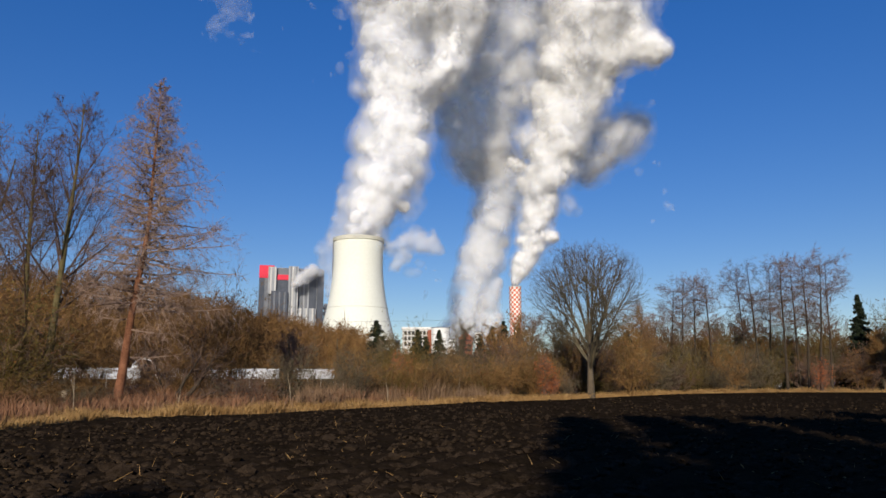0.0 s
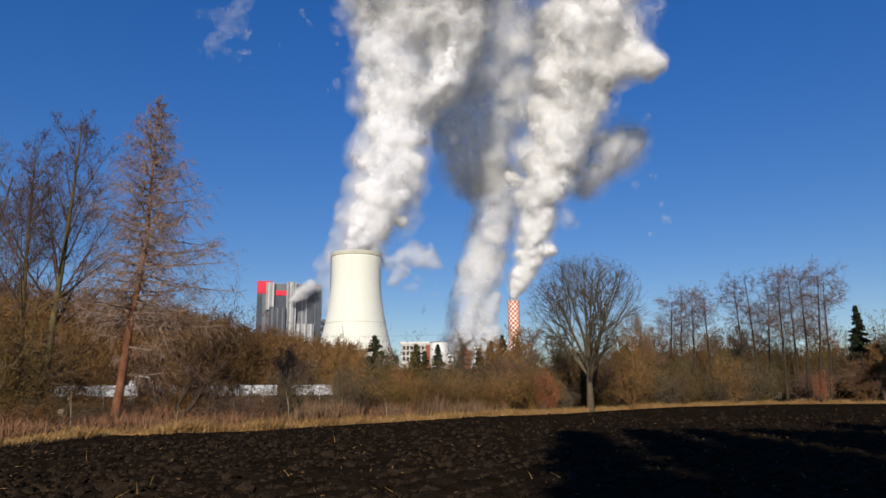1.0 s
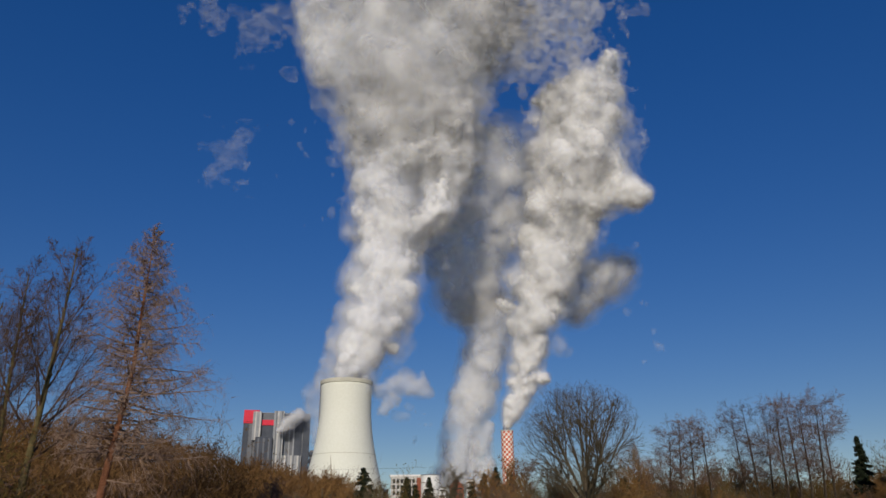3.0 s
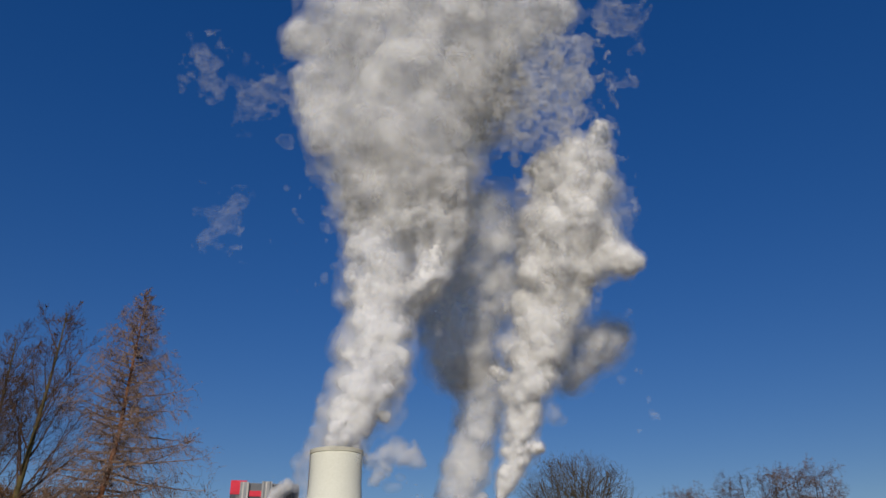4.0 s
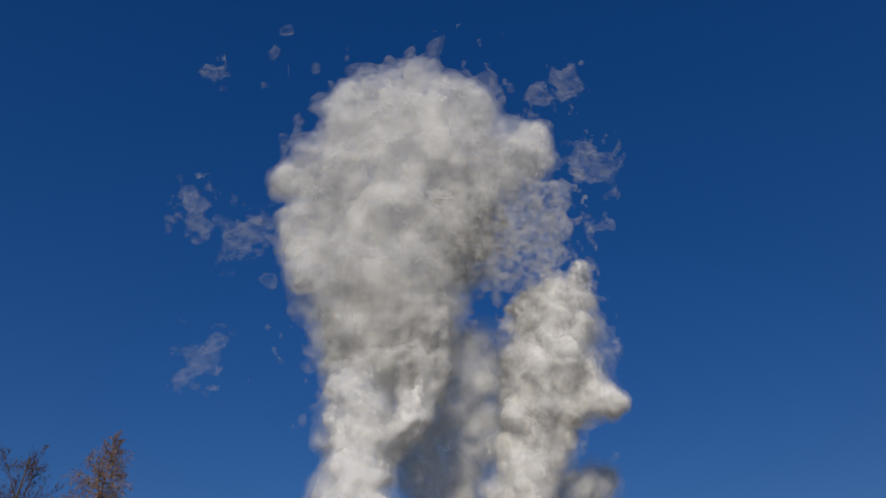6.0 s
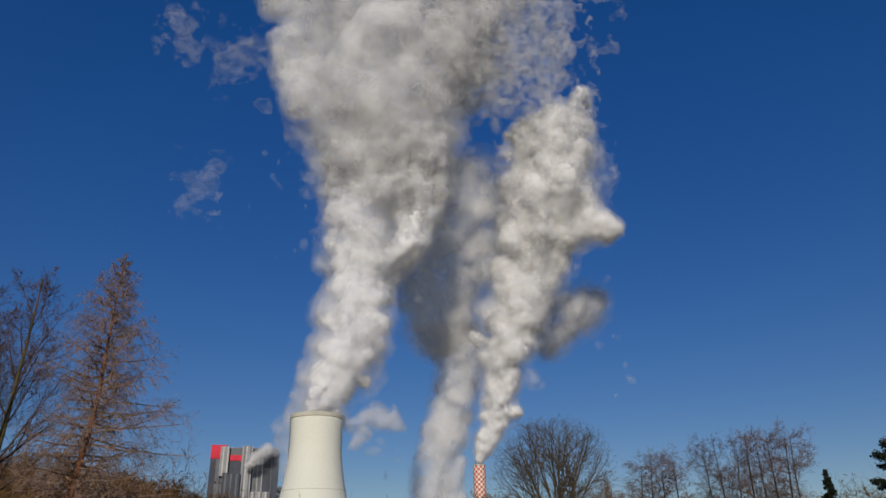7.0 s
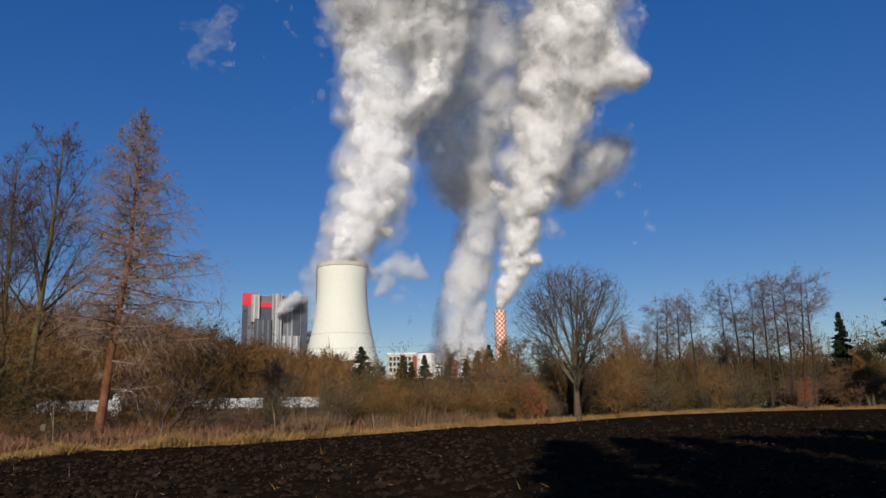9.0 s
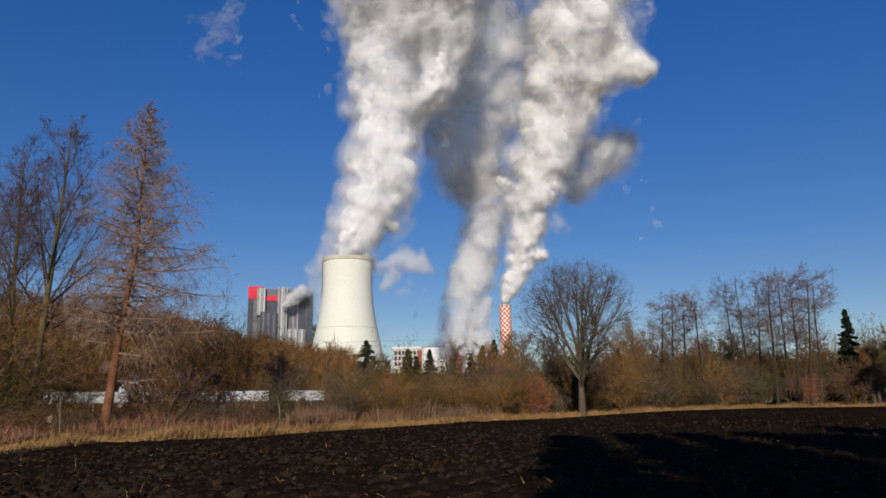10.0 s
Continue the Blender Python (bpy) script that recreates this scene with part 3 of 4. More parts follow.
# veils of a plume from the outside inwards: level in the field, material, grid step
THICK = ((-0.36, 0, 2), (-0.27, 0, 2), (-0.18, 1, 2), (-0.10, 1, 2), (-0.02, 2, 2), (0.06, 2, 2), (0.14, 3, 1), (0.23, 3, 1), (0.33, 4, 1))
HAZY = ((-0.38, 0, 2), (-0.28, 0, 2), (-0.18, 1, 2), (-0.09, 1, 2), (0.0, 2, 2), (0.1, 2, 2), (0.2, 3, 2), (0.32, 3, 2), (0.46, 3, 2))
DULL = ((-0.25, 0, 2), (-0.16, 1, 2), (-0.07, 2, 2), (0.04, 2, 2), (0.16, 3, 2), (0.3, 3, 2), (0.46, 3, 2))
THIN = ((-0.16, 0, 1), (-0.06, 0, 1), (0.04, 0, 1), (0.15, 1, 1), (0.28, 1, 1), (0.45, 1, 1))
SHRED = ((-0.12, 5, 1), (-0.02, 5, 1), (0.08, 5, 1), (0.18, 5, 1), (0.3, 5, 1))


def plume(name, chains, dist, label, seed, cell=2.4, veils=THICK, per=9, lump=0.42, wave=0.05, relief=0.42, billow=0.6, drift=0.0, fade=None, octaves=5, gain=0.52):
    """chains of nodes: bearing, elevation and half width in degrees along the plume; it starts at dist on the plan and drifts away
    from the viewer as it rises. The vapour thickens inwards through nested veils to a bright heart. relief: how ragged;
    billow: 1 for rounded heads, 0 for smooth wisps; fade: elevations between which the heart thins out."""
    rng = np.random.default_rng(seed)
    balls = []
    for nodes in chains:
        pts = []
        for a, e, w in nodes:
            far = dist + drift * max(0.0, e - 12)
            pts.append((np.array(polar(a, far, EYE[2] + far * math.tan(radians(e)))), far / math.cos(radians(e)) * math.radians(w)))
        for (p, r), (q, s) in zip(pts, pts[1:]):
            steps = max(1, int(round(np.linalg.norm(q - p) / (0.5 * (r + s) * 0.5))))
            for i in range(steps):
                t = (i + rng.uniform(0, 0.6)) / steps
                c, rad = p + (q - p) * t, r + (s - r) * t
                balls.append((c, rad * 0.92))
                for _ in range(per):
                    d = rng.normal(size=3)
                    d /= np.linalg.norm(d)
                    size = rad * lump * rng.uniform(0.6, 1.25)
                    balls.append((c + d * (rad * 1.12 - size) * rng.uniform(0.8, 1.05) * np.array([1, 1, 0.7]), size * 1.15))
    mids, sizes = np.array([b[0] for b in balls]), np.array([b[1] for b in balls])
    low, high = (mids - sizes[:, None] * 1.55).min(0) - 3 * cell, (mids + sizes[:, None] * 1.55).max(0) + 3 * cell
    shape = tuple(int(n) for n in np.ceil((high - low) / cell))
    g = np.full(shape, math.exp(-7), np.float32)
    for c, r in balls:
        a, b = np.floor((c - r * 1.5 - low) / cell).astype(int), np.ceil((c + r * 1.5 - low) / cell).astype(int) + 1
        x, y, z = (((np.arange(a[k], b[k]) * cell + low[k] - c[k]) / r).astype(np.float32) for k in range(3))
        gap = 1 - np.sqrt(x[:, None, None] ** 2 + y[None, :, None] ** 2 + z[None, None, :] ** 2)
        spot = (slice(a[0], b[0]), slice(a[1], b[1]), slice(a[2], b[2]))
        g[spot] += np.exp(10 * gap)
    g = np.log(g) / 10 - 0.13
    size = dist * wave
    for k in range(octaves):
        n = lattice(shape, cell, size, rng)
        g += relief * gain ** k * ((np.abs(n) * 2 - 0.7) * billow + n * (1 - billow))
        size *= 0.48
    start = np.array(polar(chains[0][0][0], dist, EYE[2] + dist * math.tan(radians(chains[0][0][1]))))
    root = thing(name, Vector(start), label, "steam plume", "steam plumes")
    height = np.degrees(np.arctan2(np.arange(shape[2]) * cell + low[2], dist + drift * 15))
    for level, mat, step in veils:
        field = g - level
        if fade and mat == 4:
            field = field - (np.clip((height - fade[0]) / (fade[1] - fade[0]), 0, 1) * 1.2).astype(np.float32)
        field = field[::step, ::step, ::step].copy()
        for side in (0, -1):
            field[side], field[:, side], field[:, :, side] = -1, -1, -1
        if not (field > 0).any():
            continue
        v, f = iso_surface(field, cell * step, low - start)
        solid = mat == 4
        ob = part("billow" if solid else "vapour", mesh_of(name, v, f, [VEILS[mat]], smooth=True), None, root, "" if solid else "thin ragged veil of vapour")
        if not solid:
            tagged(ob, kind="stuff")
    return root


plume("steam_plume", (
    ((-6.66, 10.2, 1.72), (-6.1, 11.6, 1.85), (-4.95, 13.7, 2.3), (-4.3, 15.9, 2.6), (-4.0, 18.1, 2.8), (-3.7, 20.1, 2.75), (-3.1, 21.4, 2.6), (-4.1, 23.1, 2.85), (-4.4, 24.6, 2.3), (-3.9, 26.8, 2.0)),
    ((-2.2, 22.5, 1.8), (0.1, 23.4, 1.6), (1.05, 26.0, 1.9), (0.6, 28.3, 2.3)),
    ((-3.6, 26.8, 2.2), (-1.65, 28.0, 3.7), (-1.9, 29.9, 4.5), (-1.8, 31.5, 4.8)),), 940,
    "white billowing steam column rising from the cooling tower", 11, cell=2.2, fade=(22, 32), billow=0.65, drift=9.0)
plume("steam_cloud", (
    ((-1.9, 30.0, 4.2), (-1.5, 32.0, 5.0), (-1.8, 34.0, 5.3), (-1.8, 36.0, 5.6), (-0.8, 38.0, 6.4), (-1.1, 40.0, 6.5), (-0.2, 41.5, 6.6), (0.8, 43.0, 6.6), (0.9, 44.4, 5.6), (1.0, 45.4, 4.0)),
    ((-4.6, 44.4, 2.9), (-5.9, 46.6, 2.0), (-6.7, 48.6, 1.15)), ((4.2, 45.6, 2.6), (6.7, 47.2, 1.9), (6.9, 48.7, 1.2)), ((1.5, 46.7, 1.6), (2.5, 48.0, 1.0)),
    ((-8.4, 41.6, 2.1), (-11.7, 41.2, 1.6), (-13.6, 40.9, 1.0)), ((-9.0, 34.4, 1.5), (-10.2, 36.9, 1.7), (-11.6, 38.9, 1.3)),
    ((9.0, 42.6, 2.6), (11.6, 43.0, 2.0), (13.4, 44.9, 1.5))), 940,
    "pale soft steam cloud spreading over the cooling tower's column", 14, cell=3.4, veils=HAZY, wave=0.055, relief=0.42, billow=0.0, gain=0.42, lump=0.46, drift=9.0)
plume("ragged_steam", (((6.5, 37.0, 2.6), (9.0, 36.5, 2.3), (12.2, 36.6, 1.9), (14.4, 37.3, 1.1)), ((8.5, 39.0, 2.4), (11.5, 38.4, 1.9), (14.2, 40.1, 1.4), (15.4, 39.7, 0.9))), 940,
      "thin torn steam trailing beside the high cloud", 18, cell=3.4, veils=THIN[:3], wave=0.028, relief=0.95, billow=0.0, gain=0.5, drift=9.0)
plume("smoke_plume", (
    ((5.6, 7.1, 0.27), (5.8, 7.8, 0.45), (6.1, 8.4, 0.7), (6.45, 9.25, 0.95), (6.95, 10.1, 1.25), (7.4, 11.4, 1.5), (7.5, 12.65, 1.5), (7.9, 13.9, 1.85), (8.35, 15.7, 2.35), (8.5, 17.4, 2.4), (9.1, 19.1, 2.55),
     (9.6, 20.85, 2.9), (10.15, 22.55, 3.1), (11.2, 24.2, 3.2), (12.3, 25.8, 3.5), (12.7, 27.5, 3.7), (13.0, 29.15, 3.7), (13.1, 30.8, 3.4), (13.5, 31.7, 2.5)),
    ((15.2, 24.9, 1.8), (16.7, 24.3, 1.4), (17.7, 24.2, 0.6)), ((14.6, 31.6, 1.4), (15.3, 33.0, 1.15), (16.0, 33.9, 0.9), (16.0, 34.7, 0.65)), ((7.9, 10.9, 0.9), (8.9, 10.8, 0.5)),
    ((9.9, 31.9, 0.9), (11.0, 32.4, 1.0), (12.8, 32.9, 0.95)), ((15.6, 31.5, 1.1), (16.7, 32.1, 0.6)), ((6.2, 16.2, 0.7), (5.3, 16.9, 0.45))), 1250,
    "bright white smoke column leaving the checked chimney", 12, cell=2.5, wave=0.042, relief=0.36, billow=0.85, gain=0.52)
plume("far_steam_plume", (
    ((1.3, 3.0, 1.7), (1.7, 4.7, 1.6), (2.15, 6.35, 1.65), (2.8, 8.0, 1.75), (3.3, 9.75, 1.8), (3.9, 11.45, 1.75), (4.2, 13.2, 1.7), (4.4, 14.9, 2.1), (4.1, 16.7, 2.6)),), 1420,
    "grey shaded steam column behind the other plumes", 13, cell=3.4, veils=DULL, wave=0.06, relief=0.26, billow=0.3)
plume("far_steam_bank", (
    ((3.6, 17.0, 2.4), (2.6, 18.6, 2.9), (3.3, 21.1, 3.6), (4.3, 24.2, 3.9), (5.2, 27.2, 3.7), (5.9, 29.0, 2.5)), ((3.2, 17.2, 1.8), (1.7, 19.4, 2.2), (0.8, 22.0, 2.3), (0.4, 24.7, 2.2)),), 1400,
    "grey bank of steam between the two bright columns", 23, cell=3.6, veils=HAZY, wave=0.06, relief=0.26, billow=0.2)
plume("far_steam_lobe", (((10.0, 18.0, 2.6), (11.9, 17.6, 2.5), (13.9, 18.3, 2.1), (15.0, 17.4, 1.7)), ((11.5, 16.4, 1.7), (12.7, 15.9, 1.7)), ((15.0, 18.4, 1.2), (15.6, 19.2, 0.8))), 1430,
      "grey shaded lobe of steam behind the smoke column", 19, cell=3.4, veils=HAZY, wave=0.06, relief=0.28, billow=0.3)
plume("far_white_steam", (((3.6, 3.0, 1.2), (3.55, 4.1, 1.2), (3.6, 5.3, 1.1), (3.95, 6.5, 0.75), (4.4, 7.6, 0.4)),), 1330, "small white steam column low behind the halls", 20, cell=2.6, veils=DULL, relief=0.4, billow=0.7)
plume("drifting_steam", (((-4.7, 10.2, 0.6), (-3.6, 10.0, 0.8), (-2.5, 10.9, 1.15), (-1.2, 10.2, 1.0), (-0.1, 9.8, 0.5)), ((-3.7, 8.6, 0.6), (-2.9, 9.8, 0.8))), 960, "thin torn steam drifting off the tower rim", 15, cell=2.0, veils=THIN, wave=0.022, relief=0.5, billow=0.3)
plume("drifting_steam", (((-8.6, 6.3, 0.7), (-8.5, 7.6, 1.1), (-8.7, 9.1, 1.35), (-8.0, 10.8, 1.3), (-7.6, 12.8, 1.2), (-7.15, 14.9, 1.1), (-6.8, 16.7, 0.9)),), 1010, "thin grey steam behind the tower edge", 16, cell=2.4, veils=THIN[:5], wave=0.03, relief=0.34, billow=0.3)
plume("vent_steam", (((-11.6, 7.0, 0.2), (-11.15, 7.4, 0.42), (-10.5, 7.9, 0.58), (-9.8, 8.25, 0.46)),), 1055, "small white puff of steam at a boiler house vent", 17, cell=1.0, veils=HAZY, wave=0.012, relief=0.55)
SHREDS = (((-21.4, 39.3, 0.5), (-20.2, 37.6, 0.8), (-20.4, 36.7, 0.5)), ((-16.6, 35.9, 0.8), (-15.1, 37.0, 1.2), (-13.4, 37.8, 0.9)), ((18.5, 42.8, 0.9), (19.7, 41.7, 1.1), (17.2, 42.0, 0.6)),
          ((17.6, 49.0, 0.8), (18.5, 47.7, 0.7)), ((19.8, 37.5, 0.5), (18.7, 37.2, 0.4)), ((-18.5, 25.4, 0.6), (-17.0, 27.1, 0.8), (-16.0, 28.9, 0.6)), ((-22.4, 48.2, 0.4), (-21.6, 47.9, 0.6)), ((14.2, 48.4, 0.6), (15.2, 47.4, 0.5)))
for k, chain in enumerate(SHREDS):
    plume("cloud_shred", (chain,), 1000, "faint torn shred of vapour in the sky", 30 + k, cell=2.2, veils=SHRED, wave=0.017, relief=1.0, billow=0.0, gain=0.5)


# ---------- trees ----------
def on_land(az, dist):
    p = polar(az, dist)
    return Vector((p.x, p.y, float(land(p.x, p.y)) - 0.05))


def spruce(place, height, label, seed, width=0.24, group="spruces", step=0.033, dense=7.0):
    rng = np.random.default_rng(seed)
    root = thing("spruce_tree", place, label, "tree", group)
    v, f = tubes([((0, 0, -0.2), (0, 0, height * 0.5), height * 0.014, height * 0.008), ((0, 0, height * 0.5), (0, 0, height), height * 0.008, 0.01)], 7)
    part("trunk", mesh_of("trunk", v, f, [BARK], smooth=True), None, root)
    segs, leaf = [], []
    z = height * 0.06
    while z < height * 0.99:
        t = 1 - z / height
        for _ in range(7):
            a = rng.uniform(0, 2 * math.pi)
            L = height * width * (t ** 0.85) * rng.uniform(0.7, 1.15) + 0.05
            p = np.array([0, 0, z + rng.uniform(-0.1, 0.1)])
            d = np.array([math.cos(a), math.sin(a), rng.uniform(-0.35, 0.05)])
            q = p + d * L + np.array([0, 0, 0.12 * L])
            segs.append((p, q, 0.03, 0.006))
            for u in np.linspace(0.15, 1, max(4, int(L * dense))):
                for _ in range(4):
                    leaf.append(p + (q - p) * u + rng.normal(size=3) * [0.1, 0.1, 0.06] * (1.3 - u * 0.5) * max(L, 0.5) * 0.7)
        z += height * step
    v, f = tubes(segs, 3)
    tri = np.concatenate([f[:, [0, 1, 2]], f[:, [0, 2, 3]]])
    v2, f2 = flakes(np.array(leaf), height * 0.021 * (7 / dense) ** 0.5, rng)
    me = mesh_of("crown", np.concatenate([v, v2]), np.concatenate([tri, f2 + len(v)]), [BARK, NEEDLE], np.concatenate([np.zeros(len(tri), int), np.ones(len(f2), int)]))
    part("crown", me, None, root)
    return root


def lifted(n):
    return [[] for _ in range(n)]


def larch(place, height):
    FLOOR[0] = 0.008
    rng = np.random.default_rng(21)
    root = thing("larch_tree", place, "tall bare larch with orange-brown trunk and drooping twigs", "tree")
    out = lifted(4)
    # trunk leans and straightens upwards
    n = 16
    bow = [np.array([np.interp(i / n, (0, 0.27, 0.57, 1), (0, 0.5, 1.1, 1.2)), 0.06 * math.sin(i), height * i / n - 0.2]) for i in range(n + 1)]
    for i in range(n):
        out[0].append((bow[i], bow[i + 1], 0.29 * (1 - 0.95 * (i / n) ** 0.8), 0.29 * (1 - 0.95 * ((i + 1) / n) ** 0.8)))
    rule = (None, (7, 0.06, 0.05, 0.1, 30, 56, 0.25, 0.45), (4, 0.08, -0.16, 0.08, 9, 46, 0.42, 0.6), (2, 0.08, -0.25, 1, 0, 0, 0, 0))
    for i in range(130):
        t = 0.30 + 0.69 * (i / 130) ** 0.9
        p = np.array([np.interp(t * n, range(n + 1), [b[k] for b in bow]) for k in range(3)])
        a = i * 2.4 + rng.uniform(-0.4, 0.4)
        reach = height * 0.33 * (1 - t) ** 0.8 * rng.uniform(0.65, 1.12) + 0.2
        if math.cos(a) < -0.2 and t < 0.55:
            reach *= 0.72
        if math.cos(a) > 0.2 and t < 0.7:
            reach *= 1.22
        tilt = -0.24 + 0.65 * t * t
        d = np.array([math.cos(a), math.sin(a), tilt])
        grow(out, rng, p, d / np.linalg.norm(d), reach, 0.06 * (1 - t) + 0.026, 1, rule)
    for z, a, L in ((0.16, 0.5, 3.0), (0.2, 2.6, 1.4), (0.24, -0.4, 3.6), (0.27, 3.3, 2.2), (0.29, 0.1, 3.4)):
        p = np.array([np.interp(z * n, range(n + 1), [b[k] for b in bow]) for k in range(3)])
        grow(out, rng, p, (math.cos(a), math.sin(a), -0.1), L, 0.045, 1, rule)
    return tree_parts(root, out, rng, LARCH_BARK, LARCH_TWIG)


larch(on_land(-23.6, 42.0), 18.2)


def forked_tree(place, height, seed, label, stems, lean=0.0, trunk_mat=OLIVE_BARK, twig_mat=TWIG, girth=0.26):
    """Tall bare broadleaf with a few steep main limbs."""
    FLOOR[0] = 0.011
    rng = np.random.default_rng(seed)
    root = thing("bare_tree", place, label, "tree", "bare trees by the field")
    out = lifted(5)
    rule = ((9, 0.05, 0.03, 0.26, 15, 44, lambda t: 0.40 * (1.15 - t) + 0.1, 0.48), (7, 0.08, 0.055, 0.15, 11, 42, 0.40, 0.5), (4, 0.12, 0.03, 0.1, 8, 44, 0.45, 0.55), (3, 0.16, 0.02, 0.2, 3, 42, 0.5, 0.6), (2, 0.2, 0.0, 1, 0, 0, 0, 0))
    for dx, dz in stems:
        grow(out, rng, (dx * 0.3, rng.uniform(-0.2, 0.2), -0.2), np.array([dx * 0.16 + lean, rng.uniform(-0.08, 0.08), 1.0]), height * dz, girth * dz, 0, rule)
    return tree_parts(root, out, rng, trunk_mat, twig_mat)


def twin_tree(place, height):
    """Two trunks from one mossy foot, each dividing into upright limbs under an airy crown."""
    FLOOR[0] = 0.008
    rng = np.random.default_rng(36)
    root = thing("bare_tree", place, "tall bare twin-trunked tree with mossy olive bark beside the larch", "tree", "bare trees by the field")
    out = lifted(5)
    rule = (None, (7, 0.035, 0.05, 0.15, 12, 36, lambda t: 0.44 * (1.1 - t) + 0.1, 0.42), (5, 0.05, 0.04, 0.1, 8, 36, 0.46, 0.5), (4, 0.06, 0.03, 0.12, 6, 38, 0.46, 0.58), (2, 0.08, 0.0, 1, 0, 0, 0, 0))
    for x, bend, top, girth in ((-0.3, -0.075, 0.9, 0.27), (0.35, 0.06, 0.99, 0.3)):
        n, line = 12, []
        for i in range(n + 1):
            t = i / n
            line.append(np.array([x + height * bend * t * (1.6 - 0.8 * t) + 0.08 * math.sin(5 * t + x * 9), 0.1 * math.sin(4 * t + x * 7), height * top * t - 0.2]))
        for i in range(n):
            out[0].append((line[i], line[i + 1], girth * (1 - 0.9 * (i / n) ** 0.8), girth * (1 - 0.9 * ((i + 1) / n) ** 0.8)))
        for k in range(17):
            t = 0.30 + 0.66 * (k + rng.uniform(0, 0.8)) / 17
            p = np.array([np.interp(t * n, range(n + 1), [q[c] for q in line]) for c in range(3)])
            a = k * 2.4 + x * 4
            rise = 1.15 + 1.1 * t
            d = np.array([math.cos(a), math.sin(a), rise])
            reach = height * (0.48 if t < 0.5 else 0.38) * (1.2 - t) * rng.uniform(0.8, 1.2)
            grow(out, rng, p, d / np.linalg.norm(d), reach, max(girth * 0.34 * (1 - 0.75 * t), 0.028), 1, rule)
    # a long low limb sweeps out towards the larch, and two ragged ones away from it
    for z, d, reach in ((0.27, (0.9, -0.2, 0.55), 0.32), (0.22, (-0.9, 0.1, 0.5), 0.3), (0.36, (0.8, 0.3, 0.7), 0.27), (0.16, (-0.8, -0.3, 0.25), 0.2)):
        d = np.array(d)
        grow(out, rng, (0.15, 0, height * z), d / np.linalg.norm(d), height * reach, 0.1, 1, rule)
    return tree_parts(root, out, rng, OLIVE_BARK, TWIG)


twin_tree(on_land(-28.6, 47), 18.0)
forked_tree(on_land(-34.2, 50), 16.0, 32, "bare grey-brown tree at the field corner", ((-0.6, 0.9), (0.6, 0.95)))


def dome_tree(place, height, seed):
    rng = np.random.default_rng(seed)
    FLOOR[0] = 0.0115
    root = thing("bare_tree", place, "bare round-crowned tree with dense fine branching", "tree", "bare trees by the field")
    out = lifted(6)
    rule = ((4, 0.02, 0.0, 0.5, 0, 0, 0, 0), (7, 0.045, 0.03, 0.2, 9, 34, 0.5, 0.58), (5, 0.07, 0.04, 0.1, 7, 36, 0.5, 0.6), (4, 0.09, 0.05, 0.1, 4, 38, 0.5, 0.62), (3, 0.1, 0.05, 0.2, 2, 34, 0.55, 0.6), (2, 0.12, 0.05, 1, 0, 0, 0, 0))
    grow(out, rng, (0, 0, -0.2), (0.02, 0, 1), height * 0.5, 0.36, 0, rule)
    mid, wide, tall = np.array([-0.1, 0, height * 0.56]), height * 0.43, height * 0.45
    for i in range(16):
        a = i * 2.4 + 0.3
        tilt = (0.12, 0.42, 0.8, 1.25)[i % 4] * rng.uniform(0.85, 1.15)
        z = height * (0.30, 0.27, 0.22, 0.18)[i % 4]
        d = np.array([math.cos(a) * tilt, math.sin(a) * tilt, 1.0])
        d /= np.linalg.norm(d)
        # each limb reaches about to the rim of the round crown
        reach = next(s for s in np.arange(1, 20, 0.2) if (((np.array([0, 0, z]) + d * s - mid) / [wide, wide, tall]) ** 2).sum() > 1 and s > 3)
        grow(out, rng, (0.02, 0, z), d, reach * 0.98, 0.125, 1, rule)
    for k in range(1, 6):
        out[k] = [s for s in out[k] if (((s[1] - mid) / [wide, wide, tall]) ** 2).sum() < rng.uniform(0.92, 1.25) or s[1][2] < height * 0.4 and np.hypot(s[1][0], s[1][1]) < wide]
    return tree_parts(root, out, rng, BARK, GREY_TWIG)


dome_tree(on_land(11.2, 63), 12.9, 41)


def alder(place, height, seed, label, bend):
    """Slender straight trunk with short level branches near the top."""
    rng = np.random.default_rng(seed)
    FLOOR[0] = 0.0155
    root = thing("alder_tree", place, label, "tree", "slender trees in a row")
    out = lifted(4)
    rule = ((10, 0.02, 0.01, 0.46, 38, 66, lambda t: 0.19 * (1.0 - 0.7 * abs(t - 0.75)), 0.33), (5, 0.05, 0.02, 0.1, 11, 44, 0.4, 0.5), (3, 0.07, 0.0, 0.1, 5, 44, 0.45, 0.6), (2, 0.08, 0.0, 1, 0, 0, 0, 0))
    grow(out, rng, (0, 0, -0.2), (bend, 0, 1), height, 0.19, 0, rule)
    return tree_parts(root, out, rng, DARK_BARK, TWIG)


ALDERS = ((17.0, 92, 6.6, 0.0), (17.9, 95, 7.3, 0.02), (18.7, 93, 7.2, -0.03), (20.1, 90, 6.9, 0.02), (22.0, 96, 7.2, -0.05), (22.9, 93, 8.0, -0.02), (23.8, 97, 7.5, 0.0), (24.9, 92, 7.8, 0.02),
          (25.6, 95, 8.2, 0.0), (26.3, 93, 8.1, 0.03), (27.2, 91, 8.1, 0.06), (27.9, 95, 7.6, 0.07))
for k, (a, d, e, bend) in enumerate(ALDERS):
    alder(on_land(a - bend * 6, d), d * math.tan(radians(e)) + 1.6, 50 + k, "slender bare tree with level branches near the top", bend)

